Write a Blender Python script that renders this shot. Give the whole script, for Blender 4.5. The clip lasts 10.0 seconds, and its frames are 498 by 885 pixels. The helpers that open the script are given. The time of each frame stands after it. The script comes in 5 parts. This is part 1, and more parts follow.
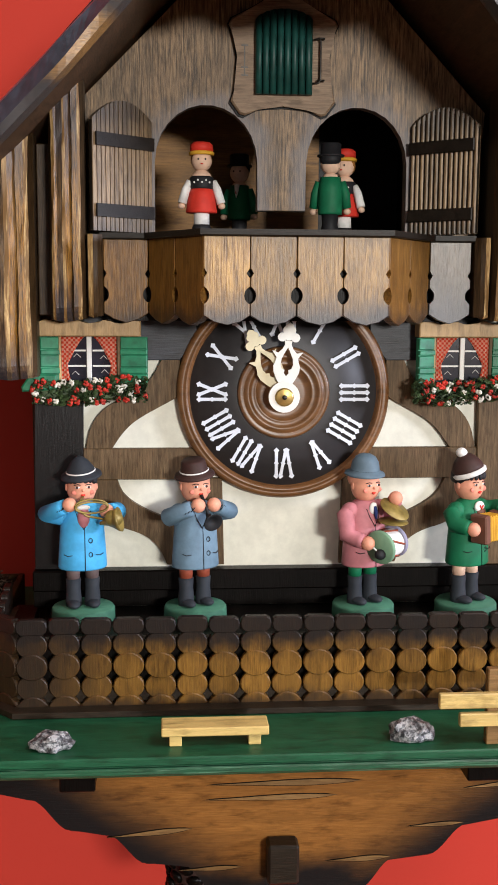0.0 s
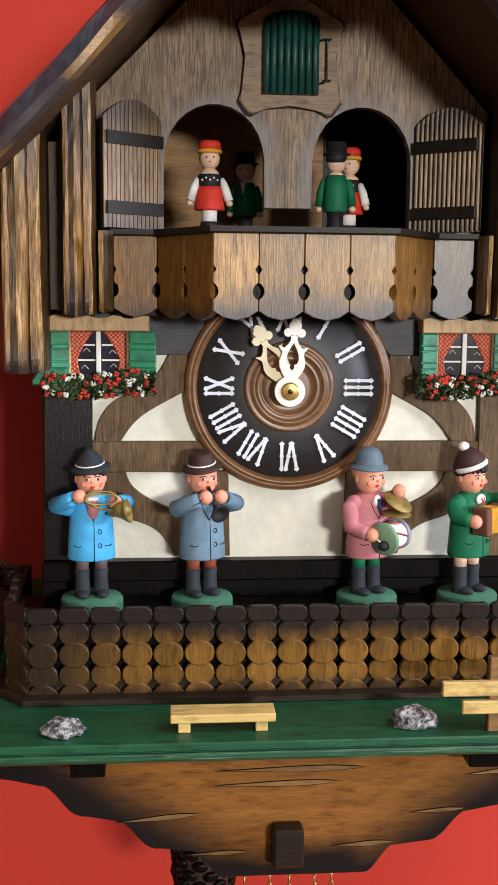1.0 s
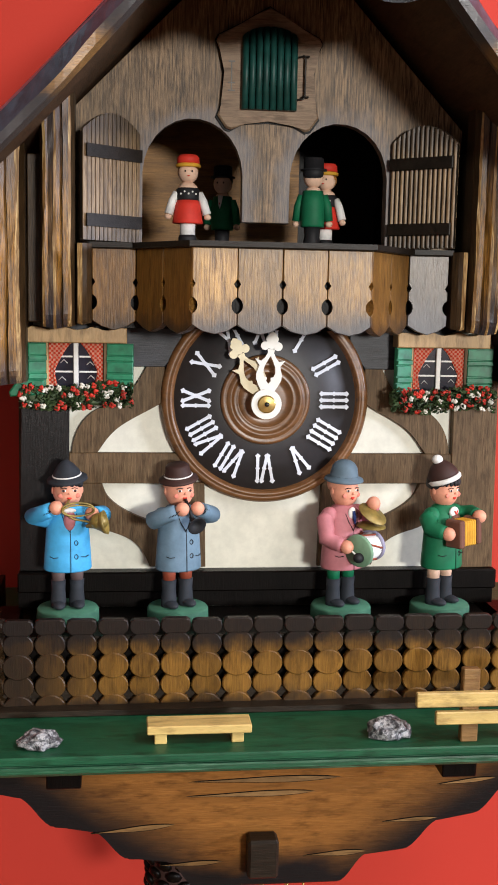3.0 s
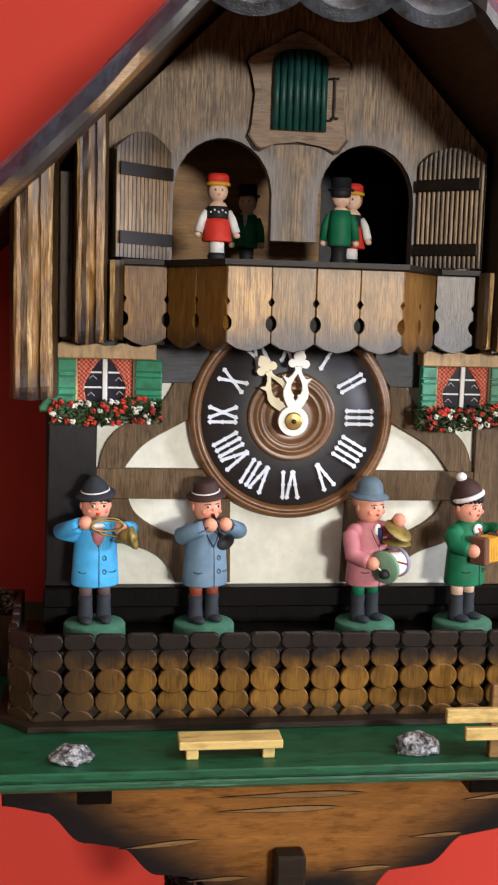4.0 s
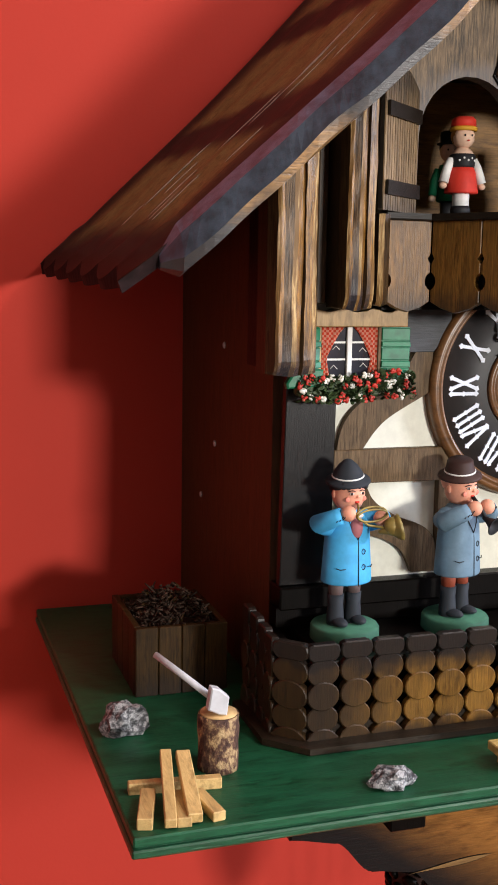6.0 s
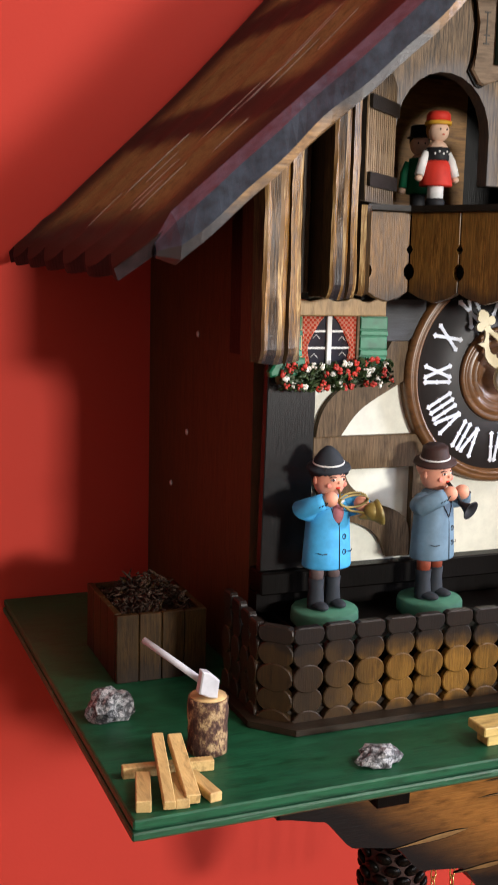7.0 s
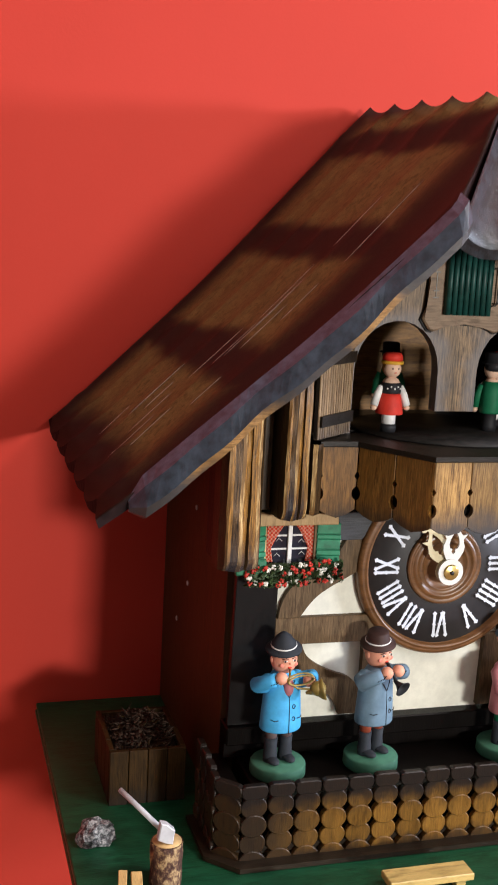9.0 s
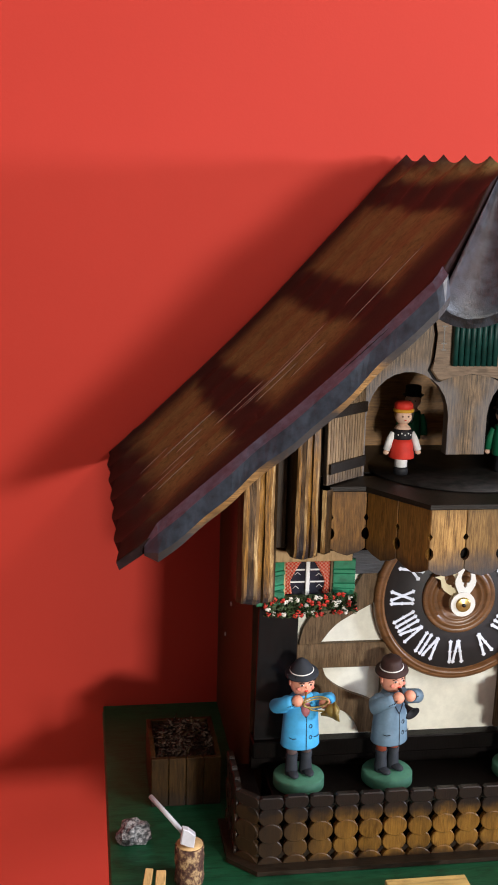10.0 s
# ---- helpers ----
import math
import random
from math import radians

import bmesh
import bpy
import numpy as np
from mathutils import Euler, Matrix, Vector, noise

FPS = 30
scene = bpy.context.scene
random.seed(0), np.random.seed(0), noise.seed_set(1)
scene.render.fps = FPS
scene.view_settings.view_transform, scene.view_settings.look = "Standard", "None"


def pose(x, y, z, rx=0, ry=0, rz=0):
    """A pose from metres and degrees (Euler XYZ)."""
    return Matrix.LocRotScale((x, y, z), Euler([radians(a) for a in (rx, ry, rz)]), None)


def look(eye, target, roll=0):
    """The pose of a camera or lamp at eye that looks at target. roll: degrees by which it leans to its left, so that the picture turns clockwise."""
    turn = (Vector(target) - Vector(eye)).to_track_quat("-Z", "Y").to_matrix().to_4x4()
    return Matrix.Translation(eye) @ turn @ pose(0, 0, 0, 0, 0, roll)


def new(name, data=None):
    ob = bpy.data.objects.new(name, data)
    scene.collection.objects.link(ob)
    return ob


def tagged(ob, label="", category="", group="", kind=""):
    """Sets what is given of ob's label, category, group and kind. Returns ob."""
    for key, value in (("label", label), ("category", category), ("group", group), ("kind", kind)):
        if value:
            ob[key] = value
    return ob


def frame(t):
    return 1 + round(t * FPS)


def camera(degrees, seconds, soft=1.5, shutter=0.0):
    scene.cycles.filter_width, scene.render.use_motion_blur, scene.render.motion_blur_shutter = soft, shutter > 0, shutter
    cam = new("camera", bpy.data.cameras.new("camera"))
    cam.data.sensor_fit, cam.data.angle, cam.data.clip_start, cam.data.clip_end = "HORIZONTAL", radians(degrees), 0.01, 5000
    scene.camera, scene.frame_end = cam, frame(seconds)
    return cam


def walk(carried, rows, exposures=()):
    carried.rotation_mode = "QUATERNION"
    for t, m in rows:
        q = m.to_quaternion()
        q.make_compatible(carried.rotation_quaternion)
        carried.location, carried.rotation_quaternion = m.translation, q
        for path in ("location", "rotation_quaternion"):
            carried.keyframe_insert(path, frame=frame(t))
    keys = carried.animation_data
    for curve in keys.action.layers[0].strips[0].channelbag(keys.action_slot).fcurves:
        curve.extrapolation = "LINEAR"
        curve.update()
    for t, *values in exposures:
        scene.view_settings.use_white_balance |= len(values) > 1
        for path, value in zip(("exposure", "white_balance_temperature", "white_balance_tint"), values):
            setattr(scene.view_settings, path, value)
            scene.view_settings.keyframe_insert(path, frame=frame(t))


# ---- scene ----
# Lengths of the clock are in centimetres from the middle of its dial: x to the right, y into the wall, z up.
UP = 1.6          # height of the dial's middle above the floor, metres
CM = 0.01


def at(x, y, z):
    return Vector((x * CM, y * CM, z * CM + UP))


cam = camera(25.81, 10.0, 1.7, 0.4)
# seconds, eye in centimetres, yaw, pitch, roll in degrees
PATH = [
    (0, -6.390, -58.930, 5.555, -4.358, -7.981, 0.355),
    (0.5, -6.812, -59.458, 5.593, -4.515, -8.183, 0.489),
    (1, -7.227, -59.944, 5.542, -4.766, -8.175, 0.579),
    (1.5, -7.464, -60.623, 5.566, -5.018, -8.045, 0.558),
    (2, -7.024, -60.582, 5.596, -5.369, -8.112, 0.626),
    (2.5, -7.047, -60.375, 5.610, -5.543, -7.922, 0.664),
    (3.8, -10.080, -60.216, 6.686, -8.180, -7.833, 1.970),
    (4, -10.541, -60.330, 6.096, -7.689, -7.106, 1.694),
    (4.5, -15.322, -59.531, 6.380, -8.952, -6.438, 2.179),
    (5, -22.959, -55.587, 6.539, -11.506, -7.009, 1.552),
    (5.5, -27.604, -51.298, 5.687, -14.983, -7.741, 1.240),
    (5.7, -29.279, -50.133, 5.658, -16.099, -8.346, 0.972),
    (6.8, -33.936, -48.369, 4.529, -22.033, -8.846, 1.446),
    (7, -34.211, -48.731, 5.218, -22.127, -9.035, 1.354),
    (7.5, -34.993, -51.525, 8.681, -21.833, -9.032, 1.372),
    (8, -34.624, -54.517, 11.376, -20.847, -9.287, 1.910),
    (8.5, -33.506, -57.086, 15.492, -19.087, -9.659, 2.443),
    (9, -30.904, -59.579, 19.200, -16.554, -10.364, 3.031),
    (9.5, -28.069, -62.880, 22.463, -13.017, -11.192, 2.704),
    (10, -24.753, -66.115, 24.857, -8.832, -11.987, 1.477),
]


def eye_pose(x, y, z, yaw, pitch, roll):
    turn = pose(0, 0, 0, 0, 0, yaw) @ pose(0, 0, 0, 90 + pitch, 0, 0) @ pose(0, 0, 0, 0, 0, roll)
    return Matrix.Translation(at(x, y, z)) @ turn


walk(cam, [(t, eye_pose(x, y, z, yaw, pitch, roll)) for t, x, y, z, yaw, pitch, roll in PATH],
     exposures=[(0.0, -0.02), (4.5, -0.02), (5.5, 0.1), (7.0, 0.24), (8.2, 0.22), (9.4, 0.04), (10.0, 0.0)])


# ---------------------------------------------------------------- light
world = bpy.data.worlds.new("room_air")
scene.world = world
world.use_nodes = True
world.node_tree.nodes["Background"].inputs[0].default_value = (0.9, 0.92, 1.0, 1)
world.node_tree.nodes["Background"].inputs[1].default_value = 0.038


def area_lamp(name, eye, target, width, height, watts, colour):
    data = bpy.data.lights.new(name, "AREA")
    data.shape, data.size, data.size_y, data.energy, data.color = "RECTANGLE", width, height, watts, colour
    ob = new(name, data)
    ob.matrix_world = look(eye, target)
    return ob


# daylight of a window behind and to the right of the visitor, and one in the wall on the right
area_lamp("window_light_back", (0.68, -2.6, 1.87), (0, 0, 1.58), 0.34, 0.2, 54, (1.0, 0.98, 0.93))
area_lamp("window_light_side", (2.3, -1.0, 1.93), (0, 0.1, 1.72), 0.6, 0.2, 65, (0.78, 0.83, 1.0))
# wide soft fill lamp on the left, added to lift the shadows; no known source
area_lamp("fill_light_wide", (-1.3, -2.7, 1.7), (0, 0, 1.55), 1.5, 1.2, 2.4, (1.0, 0.96, 0.9))
# ceiling lamp
area_lamp("ceiling_lamp_light", (0.75, -0.75, 2.72), (0.35, -0.2, 1.6), 0.4, 0.4, 13, (1.0, 0.93, 0.9))


# ---------------------------------------------------------------- materials
def nodes_of(name, rough=0.6, spec=0.4):
    mat = bpy.data.materials.new(name)
    mat.use_nodes = True
    nt = mat.node_tree
    b = nt.nodes["Principled BSDF"]
    b.inputs["Roughness"].default_value = rough
    b.inputs["Specular IOR Level"].default_value = spec
    return mat, nt, b


def link(nt, a, b):
    nt.links.new(a, b)


def coords(nt, scale=(1, 1, 1), turn=(0, 0, 0), shift_by_object=False):
    tc, mp = nt.nodes.new("ShaderNodeTexCoord"), nt.nodes.new("ShaderNodeMapping")
    mp.inputs["Scale"].default_value = scale
    mp.inputs["Rotation"].default_value = turn
    link(nt, tc.outputs["Object"], mp.inputs["Vector"])
    if shift_by_object:
        info, mul = nt.nodes.new("ShaderNodeObjectInfo"), nt.nodes.new("ShaderNodeVectorMath")
        mul.operation = "SCALE"
        mul.inputs[0].default_value = (3.1, 5.7, 2.3)
        link(nt, info.outputs["Random"], mul.inputs["Scale"])
        link(nt, mul.outputs[0], mp.inputs["Location"])
    return mp.outputs["Vector"]


def noise_tex(nt, vec, scale, detail=4, rough=0.6):
    n = nt.nodes.new("ShaderNodeTexNoise")
    n.inputs["Scale"].default_value = scale
    n.inputs["Detail"].default_value = detail
    n.inputs["Roughness"].default_value = rough
    link(nt, vec, n.inputs["Vector"])
    return n.outputs["Fac"]


def ramp(nt, fac, stops):
    r = nt.nodes.new("ShaderNodeValToRGB")
    el = r.color_ramp.elements
    while len(el) < len(stops):
        el.new(0.5)
    for e, (pos, col) in zip(el, stops):
        e.position, e.color = pos, (*col, 1)
    link(nt, fac, r.inputs[0])
    return r.outputs[0]


def mix(nt, fac, a, b, mode="MIX"):
    m = nt.nodes.new("ShaderNodeMix")
    m.data_type, m.blend_type = "RGBA", mode
    for sock, v in ((m.inputs[0], fac), (m.inputs[6], a), (m.inputs[7], b)):
        if isinstance(v, (int, float)):
            sock.default_value = v
        elif isinstance(v, tuple):
            sock.default_value = (*v, 1)
        else:
            link(nt, v, sock)
    return m.outputs[2]


def bump(nt, b, height, strength, distance):
    n = nt.nodes.new("ShaderNodeBump")
    n.inputs["Strength"].default_value, n.inputs["Distance"].default_value = strength, distance
    link(nt, height, n.inputs["Height"])
    link(nt, n.outputs[0], b.inputs["Normal"])


def math_node(nt, op, a, c=None, clamp=False):
    m = nt.nodes.new("ShaderNodeMath")
    m.operation, m.use_clamp = op, clamp
    for sock, v in zip(m.inputs, (a, c)):
        if v is None:
            continue
        if isinstance(v, (int, float)):
            sock.default_value = v
        else:
            link(nt, v, sock)
    return m.outputs[0]


def axis_of(nt, which):
    """One coordinate of the clock, in centimetres."""
    tc, sep = nt.nodes.new("ShaderNodeTexCoord"), nt.nodes.new("ShaderNodeSeparateXYZ")
    link(nt, tc.outputs["Object"], sep.inputs[0])
    v = sep.outputs["XYZ".index(which)]
    if which == "Z":
        v = math_node(nt, "SUBTRACT", v, UP)
    return math_node(nt, "MULTIPLY", v, 100.0)


def smooth_step(nt, v, lo, hi):
    r = nt.nodes.new("ShaderNodeMapRange")
    r.interpolation_type = "SMOOTHSTEP"
    r.inputs["From Min"].default_value, r.inputs["From Max"].default_value = lo, hi
    link(nt, v, r.inputs["Value"])
    return r.outputs["Result"]


GRAIN = {"X": (90, 1500, 1500), "Y": (1500, 90, 1500), "Z": (1500, 1500, 90)}


def wood(name, light, dark, grain="Z", rough=0.5, spec=0.4, contrast=1.0, stain=None, vary=0.25, relief=0.4):
    """Stained wood with fine grain. stain(nt) may give a factor and a colour sprayed over it."""
    mat, nt, b = nodes_of(name, rough, spec)
    vec = coords(nt, GRAIN[grain], shift_by_object=True)
    fine = noise_tex(nt, vec, 1.0, 5, 0.65)
    broad = noise_tex(nt, coords(nt, tuple(s / 9 for s in GRAIN[grain]), shift_by_object=True), 1.0, 3, 0.5)
    lo, hi = 0.5 - 0.22 / contrast, 0.5 + 0.22 / contrast
    col = ramp(nt, fine, [(lo, dark), (hi, light)])
    patch = noise_tex(nt, coords(nt, tuple(260 if s > 500 else 70 for s in GRAIN[grain]), shift_by_object=True), 1.0, 4, 0.65)
    col = mix(nt, 1.0, col, ramp(nt, patch, [(0.32, (0.5, 0.47, 0.43)), (0.52, (1, 1, 1)), (0.7, (1.0, 1.0, 1.0))]), "MULTIPLY")
    mid = tuple((p + q) / 2 for p, q in zip(light, dark))
    col = mix(nt, ramp(nt, broad, [(0.38, (0, 0, 0)), (0.68, (0.55, 0.55, 0.55))]), col, tuple(v * 0.62 for v in mid))
    info = nt.nodes.new("ShaderNodeObjectInfo")
    tone = nt.nodes.new("ShaderNodeMapRange")
    tone.inputs["To Min"].default_value, tone.inputs["To Max"].default_value = 1 - vary, 1 + vary
    link(nt, info.outputs["Random"], tone.inputs["Value"])
    hsv = nt.nodes.new("ShaderNodeHueSaturation")
    link(nt, col, hsv.inputs["Color"])
    link(nt, tone.outputs[0], hsv.inputs["Value"])
    col = hsv.outputs[0]
    if stain:
        for fac, colour in stain(nt):
            col = mix(nt, fac, col, colour)
    link(nt, col, b.inputs["Base Color"])
    bump(nt, b, fine, relief, 0.0004)
    return mat


def paint(name, colour, rough=0.45, spec=0.45, mottling=0.12, relief=0.08, metal=0.0):
    mat, nt, b = nodes_of(name, rough, spec)
    vec = coords(nt)
    big = noise_tex(nt, vec, 160, 3)
    small = noise_tex(nt, vec, 1400, 3)
    lo, hi = tuple(c * (1 - mottling * 1.6) for c in colour), tuple(min(1, c * (1 + mottling)) for c in colour)
    col = ramp(nt, big, [(0.35, lo), (0.65, hi)])
    col = mix(nt, math_node(nt, "MULTIPLY", small, 0.25), col, tuple(c * 0.75 for c in colour))
    link(nt, col, b.inputs["Base Color"])
    b.inputs["Metallic"].default_value = metal
    bump(nt, b, small, relief, 0.0003)
    return mat


def wall_red():
    mat, nt, b = nodes_of("red_wall_paint", 0.72, 0.28)
    vec = coords(nt)
    big, fine = noise_tex(nt, vec, 2.2, 3), noise_tex(nt, vec, 420, 4)
    col = ramp(nt, big, [(0.3, (0.43, 0.03, 0.016)), (0.7, (0.48, 0.035, 0.02))])
    link(nt, col, b.inputs["Base Color"])
    bump(nt, b, fine, 0.1, 0.0006)
    return mat


RED_WALL = wall_red()
# unseen walls and ceiling: colours chosen for the light they bounce back
PALE_WALL = paint("pale_wall_paint", (0.32, 0.3, 0.27), 0.8, 0.2, 0.03)
WHITE_CEILING = paint("white_ceiling_paint", (0.78, 0.77, 0.74), 0.8, 0.2, 0.03)
FLOOR_WOOD = wood("floor_oak", (0.33, 0.2, 0.1), (0.2, 0.11, 0.05), "Y", 0.4)
GREEN_BOARD = wood("green_stained_board", (0.012, 0.092, 0.04), (0.006, 0.046, 0.02), "X", 0.42, 0.28, 0.8)


def worn_green():
    """Green stain rubbed pale along the moulded edge."""
    def stain(nt):
        n = noise_tex(nt, coords(nt, (25, 60, 900)), 1.0, 4, 0.7)
        return [(ramp(nt, n, [(0.56, (0, 0, 0)), (0.68, (0.6, 0.6, 0.6))]), (0.13, 0.27, 0.17))]
    return wood("worn_green_edge", (0.014, 0.11, 0.046), (0.007, 0.058, 0.026), "X", 0.4, 0.45, 0.8, stain)


GREEN_WORN = worn_green()
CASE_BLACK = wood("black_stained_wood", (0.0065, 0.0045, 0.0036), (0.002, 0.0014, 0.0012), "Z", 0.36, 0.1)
SIDE_BROWN = wood("red_brown_side_panel", (0.09, 0.036, 0.011), (0.05, 0.018, 0.006), "Z", 0.5, 0.3)
TIMBER = wood("timber_brown", (0.185, 0.118, 0.06), (0.06, 0.034, 0.015), "Z", 0.55, 0.2, 1.2, None, 0.1)
# left corner board only: darkened as the side turned from the window
CORNER_SHADED = wood("shaded_corner_board", (0.011, 0.0095, 0.0095), (0.004, 0.003, 0.003), "Z", 0.27, 0.35, 1.4, None, 0.1)
PLASTER = paint("cream_field_paint", (0.74, 0.73, 0.62), 0.45, 0.4, 0.05)



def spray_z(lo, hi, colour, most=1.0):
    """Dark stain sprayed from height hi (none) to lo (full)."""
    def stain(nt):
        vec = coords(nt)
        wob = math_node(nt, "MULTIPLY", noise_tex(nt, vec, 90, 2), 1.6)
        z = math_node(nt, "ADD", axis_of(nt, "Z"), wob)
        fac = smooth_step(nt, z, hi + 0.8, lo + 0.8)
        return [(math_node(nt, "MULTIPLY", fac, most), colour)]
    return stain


def roof_stain(nt):
    vec = coords(nt)
    wob = math_node(nt, "MULTIPLY", math_node(nt, "SUBTRACT", noise_tex(nt, vec, 22, 2), 0.5), 1.8)
    z = math_node(nt, "ADD", axis_of(nt, "Z"), wob)
    wave = math_node(nt, "COSINE", math_node(nt, "MULTIPLY", math_node(nt, "SUBTRACT", z, 22.9), math.tau / 6.7))
    bands = smooth_step(nt, wave, -0.1, -0.85)
    y = math_node(nt, "ADD", axis_of(nt, "Y"), math_node(nt, "MULTIPLY", wob, 0.35))
    front = smooth_step(nt, y, -2.2, -6.2)
    back = smooth_step(nt, y, 14.5, 17.5)
    low = math_node(nt, "MAXIMUM", smooth_step(nt, z, 8.6, 6.8), smooth_step(nt, z, 27.6, 28.9))
    fac = math_node(nt, "MAXIMUM", math_node(nt, "MAXIMUM", bands, front), math_node(nt, "MAXIMUM", back, low), True)
    return [(math_node(nt, "MULTIPLY", fac, 0.93), (0.016, 0.008, 0.0105))]


def bracket_stain(nt):
    vec = coords(nt)
    wob = math_node(nt, "MULTIPLY", noise_tex(nt, vec, 30, 3), 2.5)
    x = math_node(nt, "ADD", math_node(nt, "ABSOLUTE", axis_of(nt, "X")), wob)
    z = math_node(nt, "ADD", axis_of(nt, "Z"), wob)
    reach = math_node(nt, "SUBTRACT", x, math_node(nt, "MULTIPLY", math_node(nt, "ADD", z, 17.0), 1.55))
    fac = smooth_step(nt, reach, 9.5, 16.0)
    deep = smooth_step(nt, z, -21.2, -23.2)
    return [(math_node(nt, "MAXIMUM", fac, deep), (0.009, 0.007, 0.007))]


def gable_stain(nt):
    """The grey bloom round the arches and the darker upper gable."""
    vec = coords(nt)
    wob = math_node(nt, "MULTIPLY", noise_tex(nt, vec, 60, 3), 2.0)
    x, z = math_node(nt, "ABSOLUTE", math_node(nt, "ADD", axis_of(nt, "X"), 0.25)), axis_of(nt, "Z")
    dx, dz = math_node(nt, "SUBTRACT", x, 4.0), math_node(nt, "MAXIMUM", math_node(nt, "SUBTRACT", z, 12.3), 0.0)
    r = math_node(nt, "SQRT", math_node(nt, "ADD", math_node(nt, "MULTIPLY", dx, dx), math_node(nt, "MULTIPLY", dz, dz)))
    near = smooth_step(nt, math_node(nt, "ADD", r, wob), 5.0, 3.6)
    return [(math_node(nt, "MULTIPLY", near, 0.55), (0.17, 0.175, 0.2))]


def picket_stain(nt):
    """Black sprayed along the top and the foot of the fence; darker towards its left end."""
    vec = coords(nt)
    wob = math_node(nt, "MULTIPLY", math_node(nt, "SUBTRACT", noise_tex(nt, vec, 70, 3), 0.5), 2.2)
    z = math_node(nt, "ADD", axis_of(nt, "Z"), wob)
    x = math_node(nt, "ADD", math_node(nt, "MULTIPLY", axis_of(nt, "X"), -1.0), wob)
    up, down, end = smooth_step(nt, z, -13.5, -11.9), smooth_step(nt, z, -14.7, -15.6), smooth_step(nt, x, 7.0, 13.5)
    fac = math_node(nt, "MAXIMUM", up, math_node(nt, "MAXIMUM", math_node(nt, "MULTIPLY", down, 0.8), math_node(nt, "MULTIPLY", end, 0.9)))
    return [(math_node(nt, "MULTIPLY", fac, 0.95), (0.008, 0.007, 0.0075))]


DARK = (0.014, 0.011, 0.011)
BLUEBLACK = (0.016, 0.018, 0.027)
ROOF_WOOD = wood("roof_brown_burgundy", (0.235, 0.188, 0.072), (0.112, 0.085, 0.031), "X", 0.5, 0.06, 1.0, roof_stain, 0.0, 0.1)


def verge_stain(nt):
    """Slate spray that leaves two lengths of the edge raw."""
    wob = math_node(nt, "MULTIPLY", math_node(nt, "SUBTRACT", noise_tex(nt, coords(nt), 60, 3), 0.5), 3.0)
    z = math_node(nt, "ADD", axis_of(nt, "Z"), wob)
    raw = [math_node(nt, "MULTIPLY", smooth_step(nt, z, lo - 0.7, lo + 0.7), smooth_step(nt, z, hi + 0.7, hi - 0.7)) for lo, hi in ((7.9, 11.2), (14.9, 17.2))]
    fac = math_node(nt, "SUBTRACT", 1.0, math_node(nt, "MAXIMUM", *raw))
    return [(math_node(nt, "MULTIPLY", fac, 0.93), (0.03, 0.033, 0.039))]


VERGE_EDGE = wood("sprayed_raw_edge", (0.33, 0.185, 0.065), (0.09, 0.046, 0.016), "X", 0.32, 0.5, 1.2, verge_stain)
ROOF_EDGE = wood("roof_raw_edge", (0.42, 0.28, 0.13), (0.15, 0.08, 0.032), "X", 0.5, 0.4, 0.9)
# the slate with its cool upward gloss put into a lighter, bluer base colour
SLATE_SHEEN = paint("slate_bevel_sheen", (0.07, 0.1, 0.145), 0.36, 0.5, 0.3, 0.3)
SLATE = paint("slate_grey_paint", (0.034, 0.048, 0.068), 0.32, 0.5, 0.3, 0.3)
ROOF_END = paint("dark_roof_end_grain", (0.02, 0.0095, 0.01), 0.7, 0.1, 0.3, 0.2)
HIP_GREY = paint("dark_slate_hip", (0.018, 0.023, 0.03), 0.34, 0.5, 0.6, 0.8)
UNDER_ROOF = wood("dark_roof_underside", (0.105, 0.055, 0.025), (0.042, 0.02, 0.01), "Y", 0.6, 0.3)
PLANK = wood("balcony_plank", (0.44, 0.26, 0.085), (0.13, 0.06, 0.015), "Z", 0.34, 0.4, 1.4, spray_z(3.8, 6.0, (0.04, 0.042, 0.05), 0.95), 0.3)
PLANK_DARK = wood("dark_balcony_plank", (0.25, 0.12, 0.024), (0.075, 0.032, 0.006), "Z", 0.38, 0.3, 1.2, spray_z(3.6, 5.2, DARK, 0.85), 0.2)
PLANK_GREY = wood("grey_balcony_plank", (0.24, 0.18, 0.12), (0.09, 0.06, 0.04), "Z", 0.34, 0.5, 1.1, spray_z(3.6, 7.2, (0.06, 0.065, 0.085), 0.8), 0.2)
LEDGE = wood("dark_ledge", (0.024, 0.017, 0.012), (0.008, 0.006, 0.004), "X", 0.42, 0.2)


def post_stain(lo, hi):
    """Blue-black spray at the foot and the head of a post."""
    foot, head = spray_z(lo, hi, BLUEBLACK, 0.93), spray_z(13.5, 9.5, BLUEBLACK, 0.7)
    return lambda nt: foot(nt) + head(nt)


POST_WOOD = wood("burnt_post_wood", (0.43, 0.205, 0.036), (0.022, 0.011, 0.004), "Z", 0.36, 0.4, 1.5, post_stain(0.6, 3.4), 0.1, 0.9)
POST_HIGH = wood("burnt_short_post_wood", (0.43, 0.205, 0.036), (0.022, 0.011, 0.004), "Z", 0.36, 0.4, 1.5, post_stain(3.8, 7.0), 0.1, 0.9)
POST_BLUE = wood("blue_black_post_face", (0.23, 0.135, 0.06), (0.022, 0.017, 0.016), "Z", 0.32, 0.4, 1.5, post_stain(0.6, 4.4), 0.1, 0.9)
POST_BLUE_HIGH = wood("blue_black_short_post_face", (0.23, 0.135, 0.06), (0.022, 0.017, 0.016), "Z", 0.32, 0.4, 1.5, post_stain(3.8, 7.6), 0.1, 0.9)
